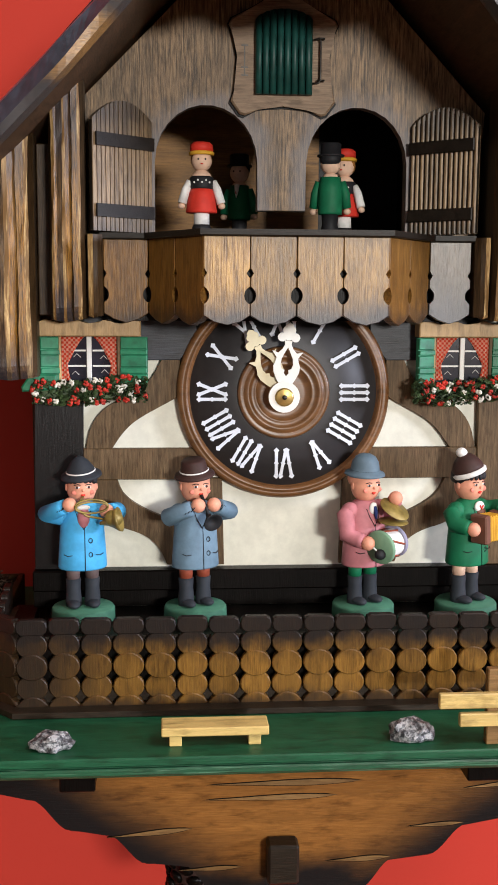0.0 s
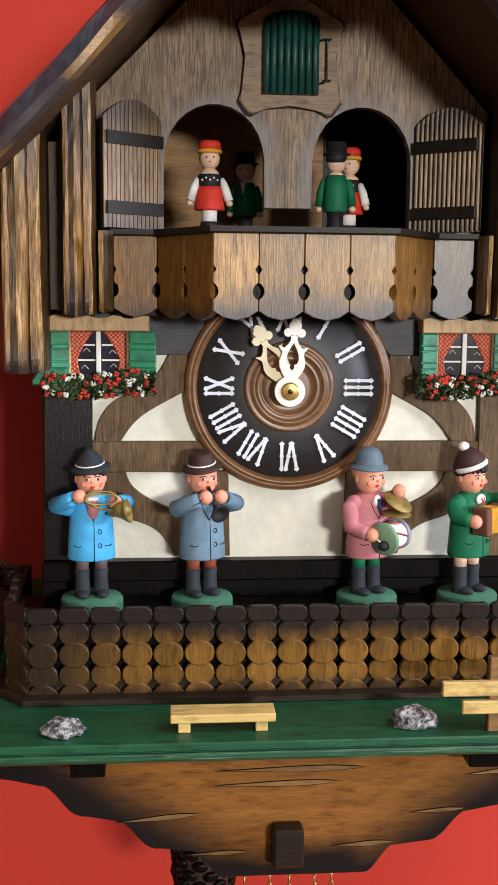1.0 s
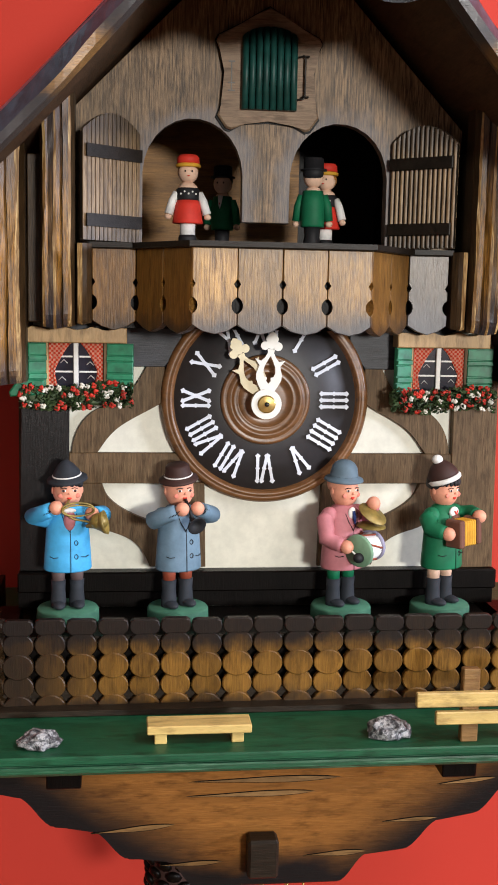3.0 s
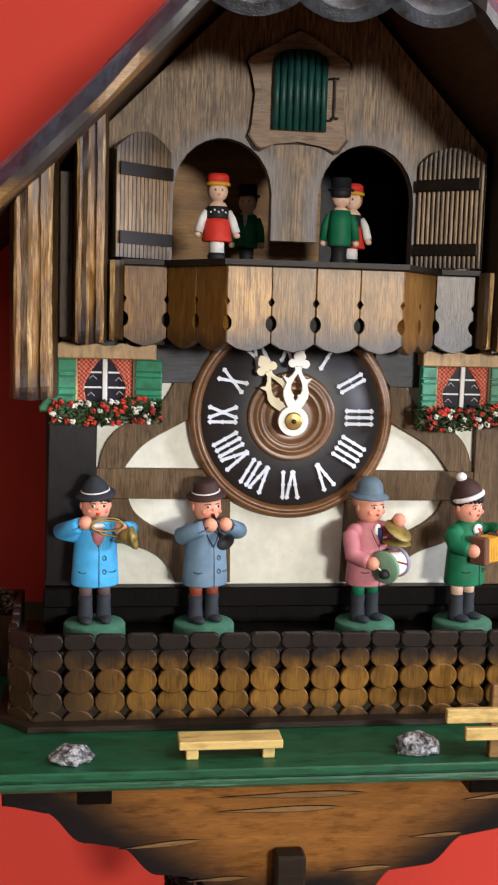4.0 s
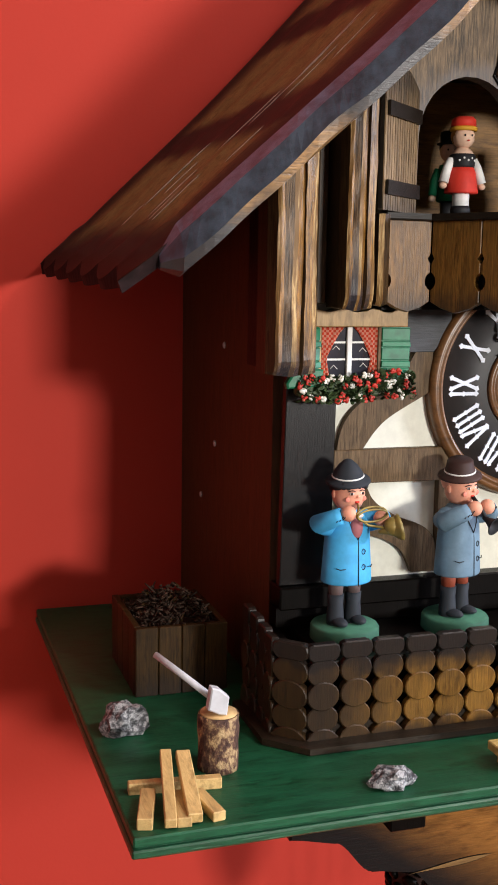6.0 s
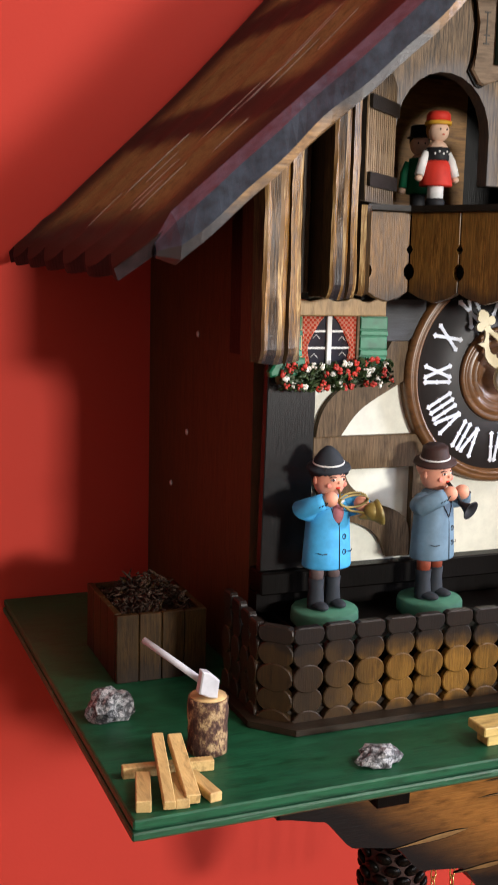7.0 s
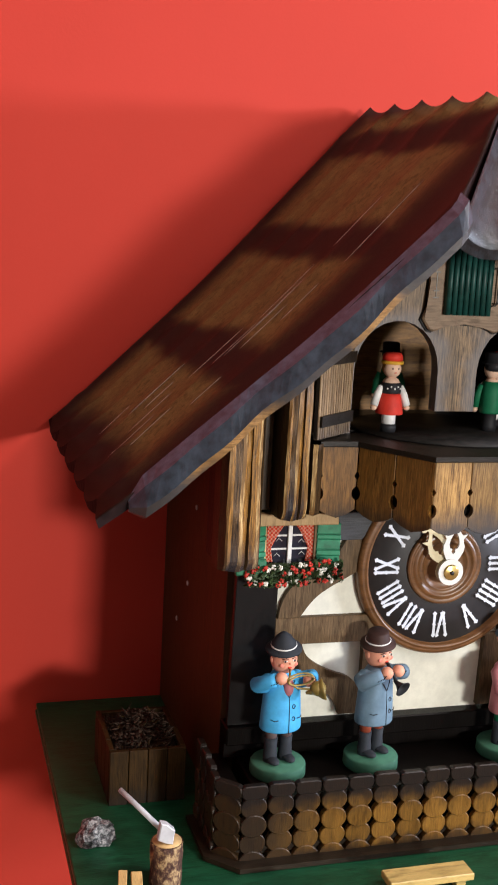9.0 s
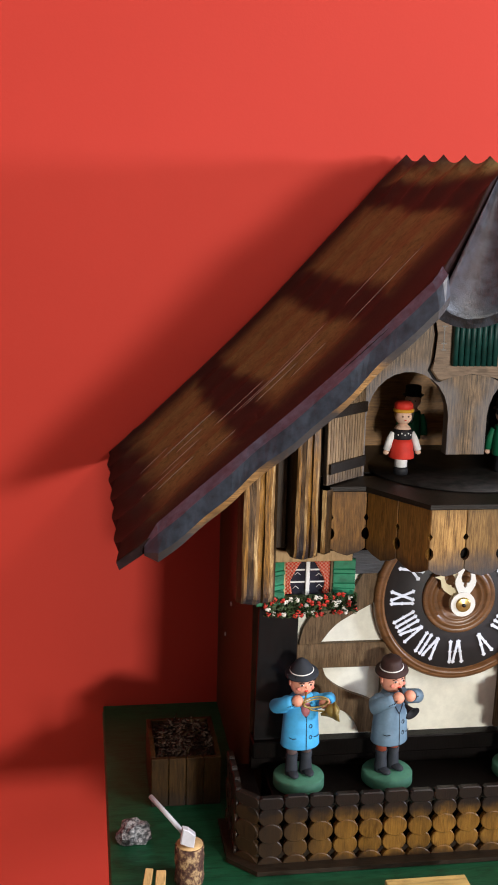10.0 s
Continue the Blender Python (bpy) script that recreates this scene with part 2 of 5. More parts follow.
POST_SIDE = wood("dark_post_side", (0.075, 0.042, 0.017), (0.018, 0.01, 0.005), "Z", 0.45, 0.25, 1.3, None, 0.15)


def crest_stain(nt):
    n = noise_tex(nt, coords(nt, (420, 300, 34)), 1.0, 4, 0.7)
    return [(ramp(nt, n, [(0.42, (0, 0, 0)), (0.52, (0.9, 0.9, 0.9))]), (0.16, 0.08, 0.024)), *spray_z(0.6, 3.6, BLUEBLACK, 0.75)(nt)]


POST_CREST = wood("planed_post_edge", (0.68, 0.48, 0.22), (0.22, 0.11, 0.03), "Z", 0.5, 0.3, 1.4, crest_stain, 0.2, 0.5)
PICKET = wood("fence_picket_wood", (0.27, 0.135, 0.024), (0.085, 0.037, 0.007), "Z", 0.34, 0.22, 0.9, picket_stain, 0.3)
PICKET_RAIL = wood("fence_rail_wood", (0.03, 0.019, 0.011), (0.01, 0.007, 0.004), "X", 0.45, 0.2)
BRACKET = wood("bracket_wood", (0.33, 0.14, 0.032), (0.17, 0.066, 0.014), "X", 0.38, 0.16, 0.9, bracket_stain, 0.0)
GABLE_B = wood("gable_board", (0.33, 0.21, 0.11), (0.042, 0.026, 0.014), "Z", 0.44, 0.3, 1.9, gable_stain, 0.0)
CREST = wood("door_surround_wood", (0.36, 0.25, 0.16), (0.14, 0.085, 0.05), "X", 0.55, 0.35, 1.0, None, 0.0)
def shutter_stain(nt):
    """Black sprayed over the foot and the head of a shutter."""
    return spray_z(8.3, 10.0, (0.03, 0.025, 0.022), 0.75)(nt) + spray_z(14.4, 12.7, (0.03, 0.027, 0.027), 0.7)(nt)


RIBBED = wood("ribbed_shutter_wood", (0.44, 0.3, 0.16), (0.12, 0.07, 0.035), "Z", 0.42, 0.4, 1.3, shutter_stain, 0.2)
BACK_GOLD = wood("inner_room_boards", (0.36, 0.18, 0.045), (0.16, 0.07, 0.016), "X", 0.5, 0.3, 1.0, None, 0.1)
GROOVE_HIGHLIGHT = paint("pale_groove_highlight", (0.34, 0.27, 0.22), 0.5, 0.4, 0.2)
DUSTY = paint("dusty_black_turntable", (0.014, 0.012, 0.011), 0.6, 0.25, 0.5, 0.1)
DOOR_GREEN = paint("dark_green_door", (0.009, 0.06, 0.05), 0.46, 0.4, 0.2)
SHUTTER_GREEN = paint("green_shutter", (0.016, 0.19, 0.09), 0.45, 0.5, 0.25)
DIAL_BLACK = paint("dial_black", (0.03, 0.027, 0.028), 0.5, 0.4, 0.08, 0.03)
RING_WOOD = wood("turned_ring_wood", (0.24, 0.108, 0.038), (0.12, 0.05, 0.017), "X", 0.33, 0.5, 0.6, None, 0.0, 0.12)
NUMERAL = paint("numeral_white", (0.72, 0.76, 0.84), 0.5, 0.4, 0.03, 0.0)
IVORY = paint("ivory_hand", (0.84, 0.82, 0.76), 0.4, 0.5, 0.03, 0.0)
IVORY_WARM = paint("yellowed_ivory_hand", (0.76, 0.66, 0.42), 0.4, 0.5, 0.05, 0.0)
BRASS = paint("brass", (0.72, 0.5, 0.17), 0.32, 0.5, 0.1, 0.0, 0.9)
OLD_BRASS = paint("dull_brass_paint", (0.25, 0.18, 0.045), 0.45, 0.5, 0.25, 0.05, 0.3)
STEEL = paint("dark_wire", (0.05, 0.045, 0.04), 0.4, 0.5, 0.1, 0.0, 0.7)
SILVER = paint("silver_paint", (0.5, 0.5, 0.52), 0.4, 0.5, 0.08, 0.0)
LINTEL = wood("pale_lintel_wood", (0.62, 0.42, 0.2), (0.45, 0.27, 0.11), "Z", 0.45, 0.4, 0.7)
PALE_WOOD = wood("pale_varnished_wood", (0.74, 0.55, 0.2), (0.6, 0.41, 0.13), "X", 0.38, 0.45, 0.6, None, 0.08)
STICK_WOOD = wood("split_stick_wood", (0.74, 0.52, 0.22), (0.52, 0.32, 0.11), "Y", 0.5, 0.4, 0.8, None, 0.15)
BOX_WOOD = wood("planter_wood", (0.07, 0.036, 0.01), (0.013, 0.006, 0.002), "Z", 0.5, 0.15, 1.1, spray_z(-15.9, -14.2, DARK, 0.6), 0.25)
GOUGE = wood("carved_groove_wood", (0.3, 0.17, 0.06), (0.15, 0.075, 0.022), "X", 0.45, 0.3)
SOIL = paint("dark_peat", (0.045, 0.025, 0.016), 0.9, 0.2, 0.5, 0.6)
WHITE_TRIM = paint("white_trim", (0.75, 0.74, 0.7), 0.45, 0.45, 0.04, 0.0)
PANE_DARK = paint("dark_printed_pane", (0.02, 0.02, 0.03), 0.12, 0.6, 0.2, 0.0)
LEAF = paint("flower_leaves", (0.075, 0.12, 0.045), 0.5, 0.4, 0.5)
FLOWER_RED = paint("red_flower", (0.52, 0.03, 0.016), 0.5, 0.4, 0.3)
FLOWER_WHITE = paint("white_flower", (0.72, 0.69, 0.6), 0.5, 0.4, 0.2)
STUMP_END = paint("cut_stump_end", (0.55, 0.36, 0.16), 0.6, 0.3, 0.2)


def checked_cloth():
    mat, nt, b = nodes_of("red_checked_cloth", 0.8, 0.2)
    ch = nt.nodes.new("ShaderNodeTexChecker")
    ch.inputs["Scale"].default_value = 820
    ch.inputs["Color1"].default_value, ch.inputs["Color2"].default_value = (0.74, 0.075, 0.03, 1), (0.84, 0.42, 0.3, 1)
    link(nt, coords(nt, (1, 0.01, 1)), ch.inputs["Vector"])
    link(nt, ch.outputs[0], b.inputs["Base Color"])
    return mat


def rock_mat():
    mat, nt, b = nodes_of("speckled_granite", 0.5, 0.5)
    vec = coords(nt)
    v = nt.nodes.new("ShaderNodeTexVoronoi")
    v.inputs["Scale"].default_value = 700
    link(nt, vec, v.inputs["Vector"])
    n = noise_tex(nt, vec, 330, 5, 0.8)
    col = ramp(nt, n, [(0.42, (0.02, 0.02, 0.023)), (0.5, (0.16, 0.165, 0.175)), (0.58, (0.48, 0.48, 0.48)), (0.66, (0.12, 0.12, 0.13))])
    link(nt, mix(nt, 0.25, col, v.outputs["Distance"], "MULTIPLY"), b.inputs["Base Color"])
    bump(nt, b, n, 0.6, 0.001)
    return mat


def bark_mat():
    mat, nt, b = nodes_of("birch_bark", 0.7, 0.3)
    vec = coords(nt, (1, 1, 0.7))
    n, m = noise_tex(nt, vec, 260, 4, 0.7), noise_tex(nt, vec, 1100, 4)
    col = ramp(nt, n, [(0.42, (0.045, 0.02, 0.014)), (0.52, (0.11, 0.055, 0.035)), (0.62, (0.36, 0.24, 0.12)), (0.72, (0.46, 0.32, 0.17))])
    link(nt, col, b.inputs["Base Color"])
    bump(nt, b, math_node(nt, "ADD", n, m), 0.7, 0.001)
    return mat


CHECKED, ROCK, BARK = checked_cloth(), rock_mat(), bark_mat()


def doll_paint(name, colour, rough=0.62):
    return paint("doll_" + name, colour, rough, 0.28, 0.09, 0.05)


D = {"skin": doll_paint("skin", (0.72, 0.32, 0.21)), "blue": doll_paint("blue", (0.06, 0.37, 0.68)), "grey": doll_paint("grey", (0.13, 0.21, 0.28)),
     "pink": doll_paint("pink", (0.46, 0.17, 0.19)), "green": doll_paint("green", (0.006, 0.14, 0.06)), "black": doll_paint("black", (0.013, 0.013, 0.015)),
     "boot": doll_paint("boot", (0.022, 0.026, 0.033), 0.75), "brown": doll_paint("brown", (0.045, 0.02, 0.016)), "white": doll_paint("white", (0.78, 0.77, 0.74)),
     "red": doll_paint("red", (0.6, 0.035, 0.02)), "yellow": doll_paint("yellow", (0.6, 0.32, 0.03)), "base": doll_paint("base", (0.05, 0.16, 0.1), 0.75),
     "brass": OLD_BRASS, "hatblue": doll_paint("hatblue", (0.1, 0.15, 0.19)), "rust": doll_paint("rust", (0.28, 0.06, 0.03)), "taupe": doll_paint("taupe", (0.13, 0.09, 0.085)),
     "mint": doll_paint("mint", (0.17, 0.3, 0.19)), "lilac": doll_paint("lilac", (0.27, 0.26, 0.36)), "wood": doll_paint("wood", (0.13, 0.055, 0.035)),
     "navy": doll_paint("navy", (0.02, 0.04, 0.16)), "hair": doll_paint("hair", (0.3, 0.13, 0.03)), "cheek": doll_paint("cheek", (0.62, 0.2, 0.14)), "face": doll_paint("face", (0.75, 0.5, 0.36))}
DOLL_NAMES = list(D)
DOLL_MATS = [D[k] for k in DOLL_NAMES]
DI = {k: i for i, k in enumerate(DOLL_NAMES)}


# ---------------------------------------------------------------- mesh helpers (centimetres)
def box(bm, x0, x1, y0, y1, z0, z1, bevel=0.0, turn=None, mat=0, seg=1):
    got = bmesh.ops.create_cube(bm, size=1.0)["verts"]
    mid = Vector(((x0 + x1) / 2, (y0 + y1) / 2, (z0 + z1) / 2))
    for v in got:
        v.co = Vector((v.co.x * (x1 - x0), v.co.y * (y1 - y0), v.co.z * (z1 - z0)))
        if turn:
            v.co = turn @ v.co
        v.co += mid
    faces = {f for v in got for f in v.link_faces}
    for f in faces:
        f.material_index = mat
    if bevel:
        edges = list({e for v in got for e in v.link_edges})
        out = bmesh.ops.bevel(bm, geom=edges, offset=bevel, segments=seg, affect="EDGES", profile=0.6)
        for f in out["faces"]:
            f.material_index = mat
    return got


def prism(bm, outline, y0, y1, place=None, mat=0, bevel=0.0):
    """An outline of (x, z) made solid from y0 to y1. place: a matrix for its points."""
    place = place or Matrix.Identity(4)
    front = [bm.verts.new(place @ Vector((x, y0, z))) for x, z in outline]
    back = [bm.verts.new(place @ Vector((x, y1, z))) for x, z in outline]
    n = len(outline)
    faces = [bm.faces.new(front), bm.faces.new(back[::-1])]
    for i in range(n):
        faces.append(bm.faces.new((front[i], back[i], back[(i + 1) % n], front[(i + 1) % n])))
    for f in faces:
        f.material_index = mat
    if bevel:
        out = bmesh.ops.bevel(bm, geom=list(faces[0].edges), offset=bevel, segments=1, affect="EDGES")
        for f in out["faces"]:
            f.material_index = mat
    return front + back


def lathe(bm, profile, centre, seg=24, mat=0, place=None, squash=(1, 1)):
    """A profile of (radius, height) turned about z, then laid by place and moved to centre."""
    place = place or Matrix.Identity(4)
    rings = []
    for r, h in profile:
        if r < 1e-5:
            rings.append([bm.verts.new(Vector(centre) + place @ Vector((0, 0, h)))])
        else:
            rings.append([bm.verts.new(Vector(centre) + place @ Vector((r * squash[0] * math.cos(a), r * squash[1] * math.sin(a), h)))
                          for a in (math.tau * k / seg for k in range(seg))])
    for low, high in zip(rings, rings[1:]):
        for k in range(seg):
            j = (k + 1) % seg
            if len(low) == 1 and len(high) == 1:
                continue
            if len(low) == 1:
                f = bm.faces.new((low[0], high[k], high[j]))
            elif len(high) == 1:
                f = bm.faces.new((low[k], high[0], low[j]))
            else:
                f = bm.faces.new((low[k], high[k], high[j], low[j]))
            f.material_index, f.smooth = mat, True
    for ring, low in ((rings[0], True), (rings[-1], False)):
        if len(ring) > 1:
            bm.faces.new(ring if low else ring[::-1]).material_index = mat
    return [v for ring in rings for v in ring]


def ball(bm, centre, radii, mat=0, turn=None, u=16, v=10):
    place = Matrix.Translation(centre) @ (turn.to_4x4() if turn else Matrix.Identity(4)) @ Matrix.Diagonal((*radii, 1))
    got = bmesh.ops.create_uvsphere(bm, u_segments=u, v_segments=v, radius=1.0, matrix=place)["verts"]
    for f in {f for w in got for f in w.link_faces}:
        f.material_index, f.smooth = mat, True
    return got


def eased(pts, rounds=2):
    """An outline with its slight bends rounded and its sharp corners kept."""
    for _ in range(rounds):
        out = []
        for i, p in enumerate(pts):
            a, b = Vector(pts[i - 1]), Vector(pts[(i + 1) % len(pts)])
            p = Vector(p)
            if (p - a).length < 1e-6 or (b - p).length < 1e-6 or (p - a).angle(b - p) > 0.85:
                out.append(tuple(p))
            else:
                out += [tuple(p + (a - p) * 0.25), tuple(p + (b - p) * 0.25)]
        pts = out
    return pts


def tube(bm, points, radius, mat=0, seg=8):
    """A round bar along points; radius may be a list."""
    pts = [Vector(p) for p in points]
    radii = radius if isinstance(radius, (list, tuple)) else [radius] * len(pts)
    rings, side = [], None
    for i, p in enumerate(pts):
        d = (pts[min(i + 1, len(pts) - 1)] - pts[max(i - 1, 0)]).normalized()
        if side is None:
            side = d.orthogonal().normalized()
        side = (side - d * side.dot(d)).normalized()
        up = d.cross(side)
        rings.append([bm.verts.new(p + radii[i] * (math.cos(a) * side + math.sin(a) * up)) for a in (math.tau * k / seg for k in range(seg))])
    for low, high in zip(rings, rings[1:]):
        for k in range(seg):
            f = bm.faces.new((low[k], low[(k + 1) % seg], high[(k + 1) % seg], high[k]))
            f.material_index, f.smooth = mat, True
    bm.faces.new(rings[0][::-1]).material_index = mat
    bm.faces.new(rings[-1]).material_index = mat


def mesh_of(name, bm, *mats):
    bmesh.ops.recalc_face_normals(bm, faces=bm.faces)
    me = bpy.data.meshes.new(name)
    for v in bm.verts:
        v.co = at(*v.co)
    bm.to_mesh(me)
    bm.free()
    for m in mats:
        me.materials.append(m)
    return me


def part(name, bm, mats, parent, label=""):
    """One mesh under a thing, or under a part of it."""
    ob = new(name, mesh_of(name, bm, *(mats if isinstance(mats, (list, tuple)) else [mats])))
    ob.parent = parent
    if parent.type == "EMPTY":
        ob.matrix_parent_inverse = Matrix.Translation(-Vector(parent.location))
    if label:
        tagged(ob, label)
    return ob


def thing(name, base, label, category, group="", kind=""):
    ob = new(name)
    ob.location = at(*base)
    ob.empty_display_size = 0.02
    return tagged(ob, label, category, group, kind)


def single(name, bm, mats, label, category, group="", kind=""):
    ob = new(name, mesh_of(name, bm, *(mats if isinstance(mats, (list, tuple)) else [mats])))
    return tagged(ob, label, category, group, kind)


def solid(fn, *args, **kw):
    bm = bmesh.new()
    fn(bm, *args, **kw)
    return bm


# ---------------------------------------------------------------- the room
WALL_Y = 19.0


def room():
    lo, hi = -UP * 100, 120.0      # floor and ceiling
    single("wall_north", solid(box, -250, 250, WALL_Y, WALL_Y + 12, lo, hi), RED_WALL, "red painted wall behind the clock", "wall", kind="structure")
    single("wall_south", solid(box, -250, 250, -322, -310, lo, hi), PALE_WALL, "unseen pale wall that sets the bounced light", "wall", kind="structure")
    single("wall_west", solid(box, -262, -250, -310, WALL_Y, lo, hi), PALE_WALL, "unseen pale wall that sets the bounced light", "wall", kind="structure")
    single("wall_east", solid(box, 250, 262, -310, WALL_Y, lo, hi), PALE_WALL, "unseen pale wall that sets the bounced light", "wall", kind="structure")
    single("floor", solid(box, -262, 262, -322, WALL_Y + 12, lo - 10, lo), FLOOR_WOOD, "brown wooden floor of the room", "floor", kind="structure")
    single("ceiling", solid(box, -262, 262, -322, WALL_Y + 12, hi, hi + 10), WHITE_CEILING, "white painted ceiling", "ceiling", kind="structure")


room()


# ---------------------------------------------------------------- the clock: base board, bracket, chains
TOP = -15.9          # upper side of the base board


def base_board():
    t = thing("base_board", (0, 4, TOP - 1.08), "green stained base board with a stepped moulded front edge", "board")
    for name, z0, z1, grow in (("board", TOP - 0.42, TOP, 0.0), ("groove", TOP - 0.5, TOP - 0.42, -0.14), ("moulding", TOP - 0.85, TOP - 0.5, 0.06), ("lower_moulding", TOP - 1.08, TOP - 0.85, -0.3)):
        part(name, solid(box, -23.3 - grow, 23.3 + grow, -11.0 - grow, WALL_Y, z0, z1, 0.07), GREEN_BOARD if name == "board" else GREEN_WORN, t)
    return t


def bracket():
    t = thing("bracket", (0, -6.5, -24.5), "brown carved bracket board with burnt scalloped edges below the base", "bracket")
    steps = [((-15.5, -17.1), (-15.4, -19.35)), ((-15.4, -19.35), (-13.3, -19.65)), ((-13.3, -19.65), (-11.3, -21.5)), ((-9.5, -21.65), (-7.5, -23.4)), ((-5.6, -23.45), (-4.0, -25.1))]
    half = [steps[0][0], steps[1][0]]
    for (xa, za), (xb, zb) in steps[2:]:
        # each scallop hangs down from its ledge, then bellies out to the next
        half += [(xa + (xb - xa) * k, za + (zb - za) * (k - 0.07 * math.sin(math.tau * k))) for k in np.linspace(0, 1, 9)]
    right = [(-x - 0.5, z) for x, z in half]
    part("board", solid(prism, half + right[::-1], -7.0, -5.2, None, 0, 0.1), BRACKET, t)
    # carved grooves: from one end to the other, a dark rim on the upper side
    grooves = [(-9.5, -21.85, -5.2, -21.5, 0.26), (1.6, -23.5, 5.0, -23.35, 0.26), (5.8, -21.75, 8.8, -21.6, 0.2), (8.7, -19.75, 11.9, -19.45, 0.2), (-5.9, -23.75, -2.7, -23.65, 0.22), (-4.5, -19.2, 3.5, -19.15, 0.3), (-4.7, -20.0, 2.2, -19.9, 0.27)]
    for xa, za, xb, zb, wide in grooves:
        bm = bmesh.new()
        us = np.linspace(0, 1, 13)
        bulge = [wide * math.sin(math.pi * u ** 1.6) for u in us]
        up = [(xa + (xb - xa) * u, za + (zb - za) * u + 0.45 * b) for u, b in zip(us, bulge)]
        down = [(xa + (xb - xa) * u, za + (zb - za) * u - 0.55 * b) for u, b in zip(us[1:-1], bulge[1:-1])]
        rim = [(px, pz + 0.05) for px, pz in up[1:-1]]
        prism(bm, up + down[::-1], -7.03, -6.9, None, 1)
        prism(bm, [up[0], *rim, up[-1], *[(px, pz - 0.035) for px, pz in down[::-1]]], -7.015, -6.9)
        part("carved_groove", bm, [CASE_BLACK, GOUGE], t, "pale carved groove with dark rim")
    for s in (-1, 1):
        part("support_block", solid(box, s * 10.0 - 1.6 if s < 0 else 8.3, -9.9 if s < 0 else 10.1, -9.2, -5.7, -18.35, -17.06, 0.06), CASE_BLACK, t, "black support block")
    part("peg", solid(box, -1.45, 0.15, -8.2, -7.0, -24.1, -22.0, 0.14), PICKET_RAIL, t, "dark brown square peg")
    part("under_floor", solid(box, -12.5, 12.5, -5.6, WALL_Y, -18.3, -17.06), CASE_BLACK, t, "black underside of the movement case")
    return t


def chain(x, y):
    t = thing("chain", (x, y, -40), "thin brass pull chain hanging below the clock", "chain", "pull chains")
    bm = bmesh.new()
    for k in range(26):
        z, ring = -18.4 - 0.62 * k, []
        for a in (math.tau * j / 10 for j in range(11)):
            u, w = 0.17 * math.cos(a), 0.42 * math.sin(a)
            ring.append((x + (u if k % 2 else 0), y + (0 if k % 2 else u), z - 0.4 + w))
        tube(bm, ring, 0.05, 0, 5)
    part("links", bm, BRASS, t)


def cone_weight(x, y, z):
    t = thing("cone_weight", (x, y, z - 8), "dark brown cast pine cone weight with overlapping scales", "weight")
    bm = bmesh.new()
    lathe(bm, [(0, -9.0), (0.7, -8.8), (1.4, -7), (1.75, -4.5), (1.7, -2.4), (1.25, -0.6), (0.5, 0.0), (0, 0.05)], (x, y, z), 20)
    part("core", bm, D["brown"], t)
    rnd = random.Random(4)
    bm = bmesh.new()
    for row in range(14):
        h = -0.35 - 0.62 * row
        r = float(np.interp(h, [-9, -7, -4.5, -2.4, -0.6, 0], [0.3, 1.4, 1.75, 1.7, 1.25, 0.5]))
        for k in range(9):
            a = math.tau * (k + 0.5 * (row % 2)) / 9 + rnd.uniform(-0.05, 0.05)
            turn = Euler((0, 0, a)).to_matrix()
            ball(bm, Vector((x, y, z + h)) + turn @ Vector((r, 0, 0)), (0.26, 0.5, 0.42), 0, turn @ Euler((0, 0.5, 0)).to_matrix(), 8, 6)
    tagged(part("scaly_surface", bm, CASE_BLACK, t, "dark glossy cone scales"), kind="stuff")


base_board()
bracket()
for cx, cy in ((-2.0, 3.0), (-0.4, 3.2), (0.8, 3.0), (2.4, 3.0), (3.5, 3.2)):
    chain(cx, cy)
cone_weight(-4.6, 1.0, -24.6)


# ---------------------------------------------------------------- the clock: house
def arch_outline(x0, x1, z0, spring, top, n=14):
    mid, half, rise = (x0 + x1) / 2, (x1 - x0) / 2, top - spring
    return [(x0, z0)] + [(mid - half * math.cos(a), spring + rise * math.sin(a)) for a in np.linspace(0, math.pi, n)] + [(x1, z0)]


GX = -0.25        # the gable's middle
ROOF_TOP, ROOF_EAVE = (0.0, 29.2), (22.4, 6.1)


def roof_z(x):
    return ROOF_TOP[1] + (ROOF_EAVE[1] - ROOF_TOP[1]) * abs(x) / ROOF_EAVE[0]


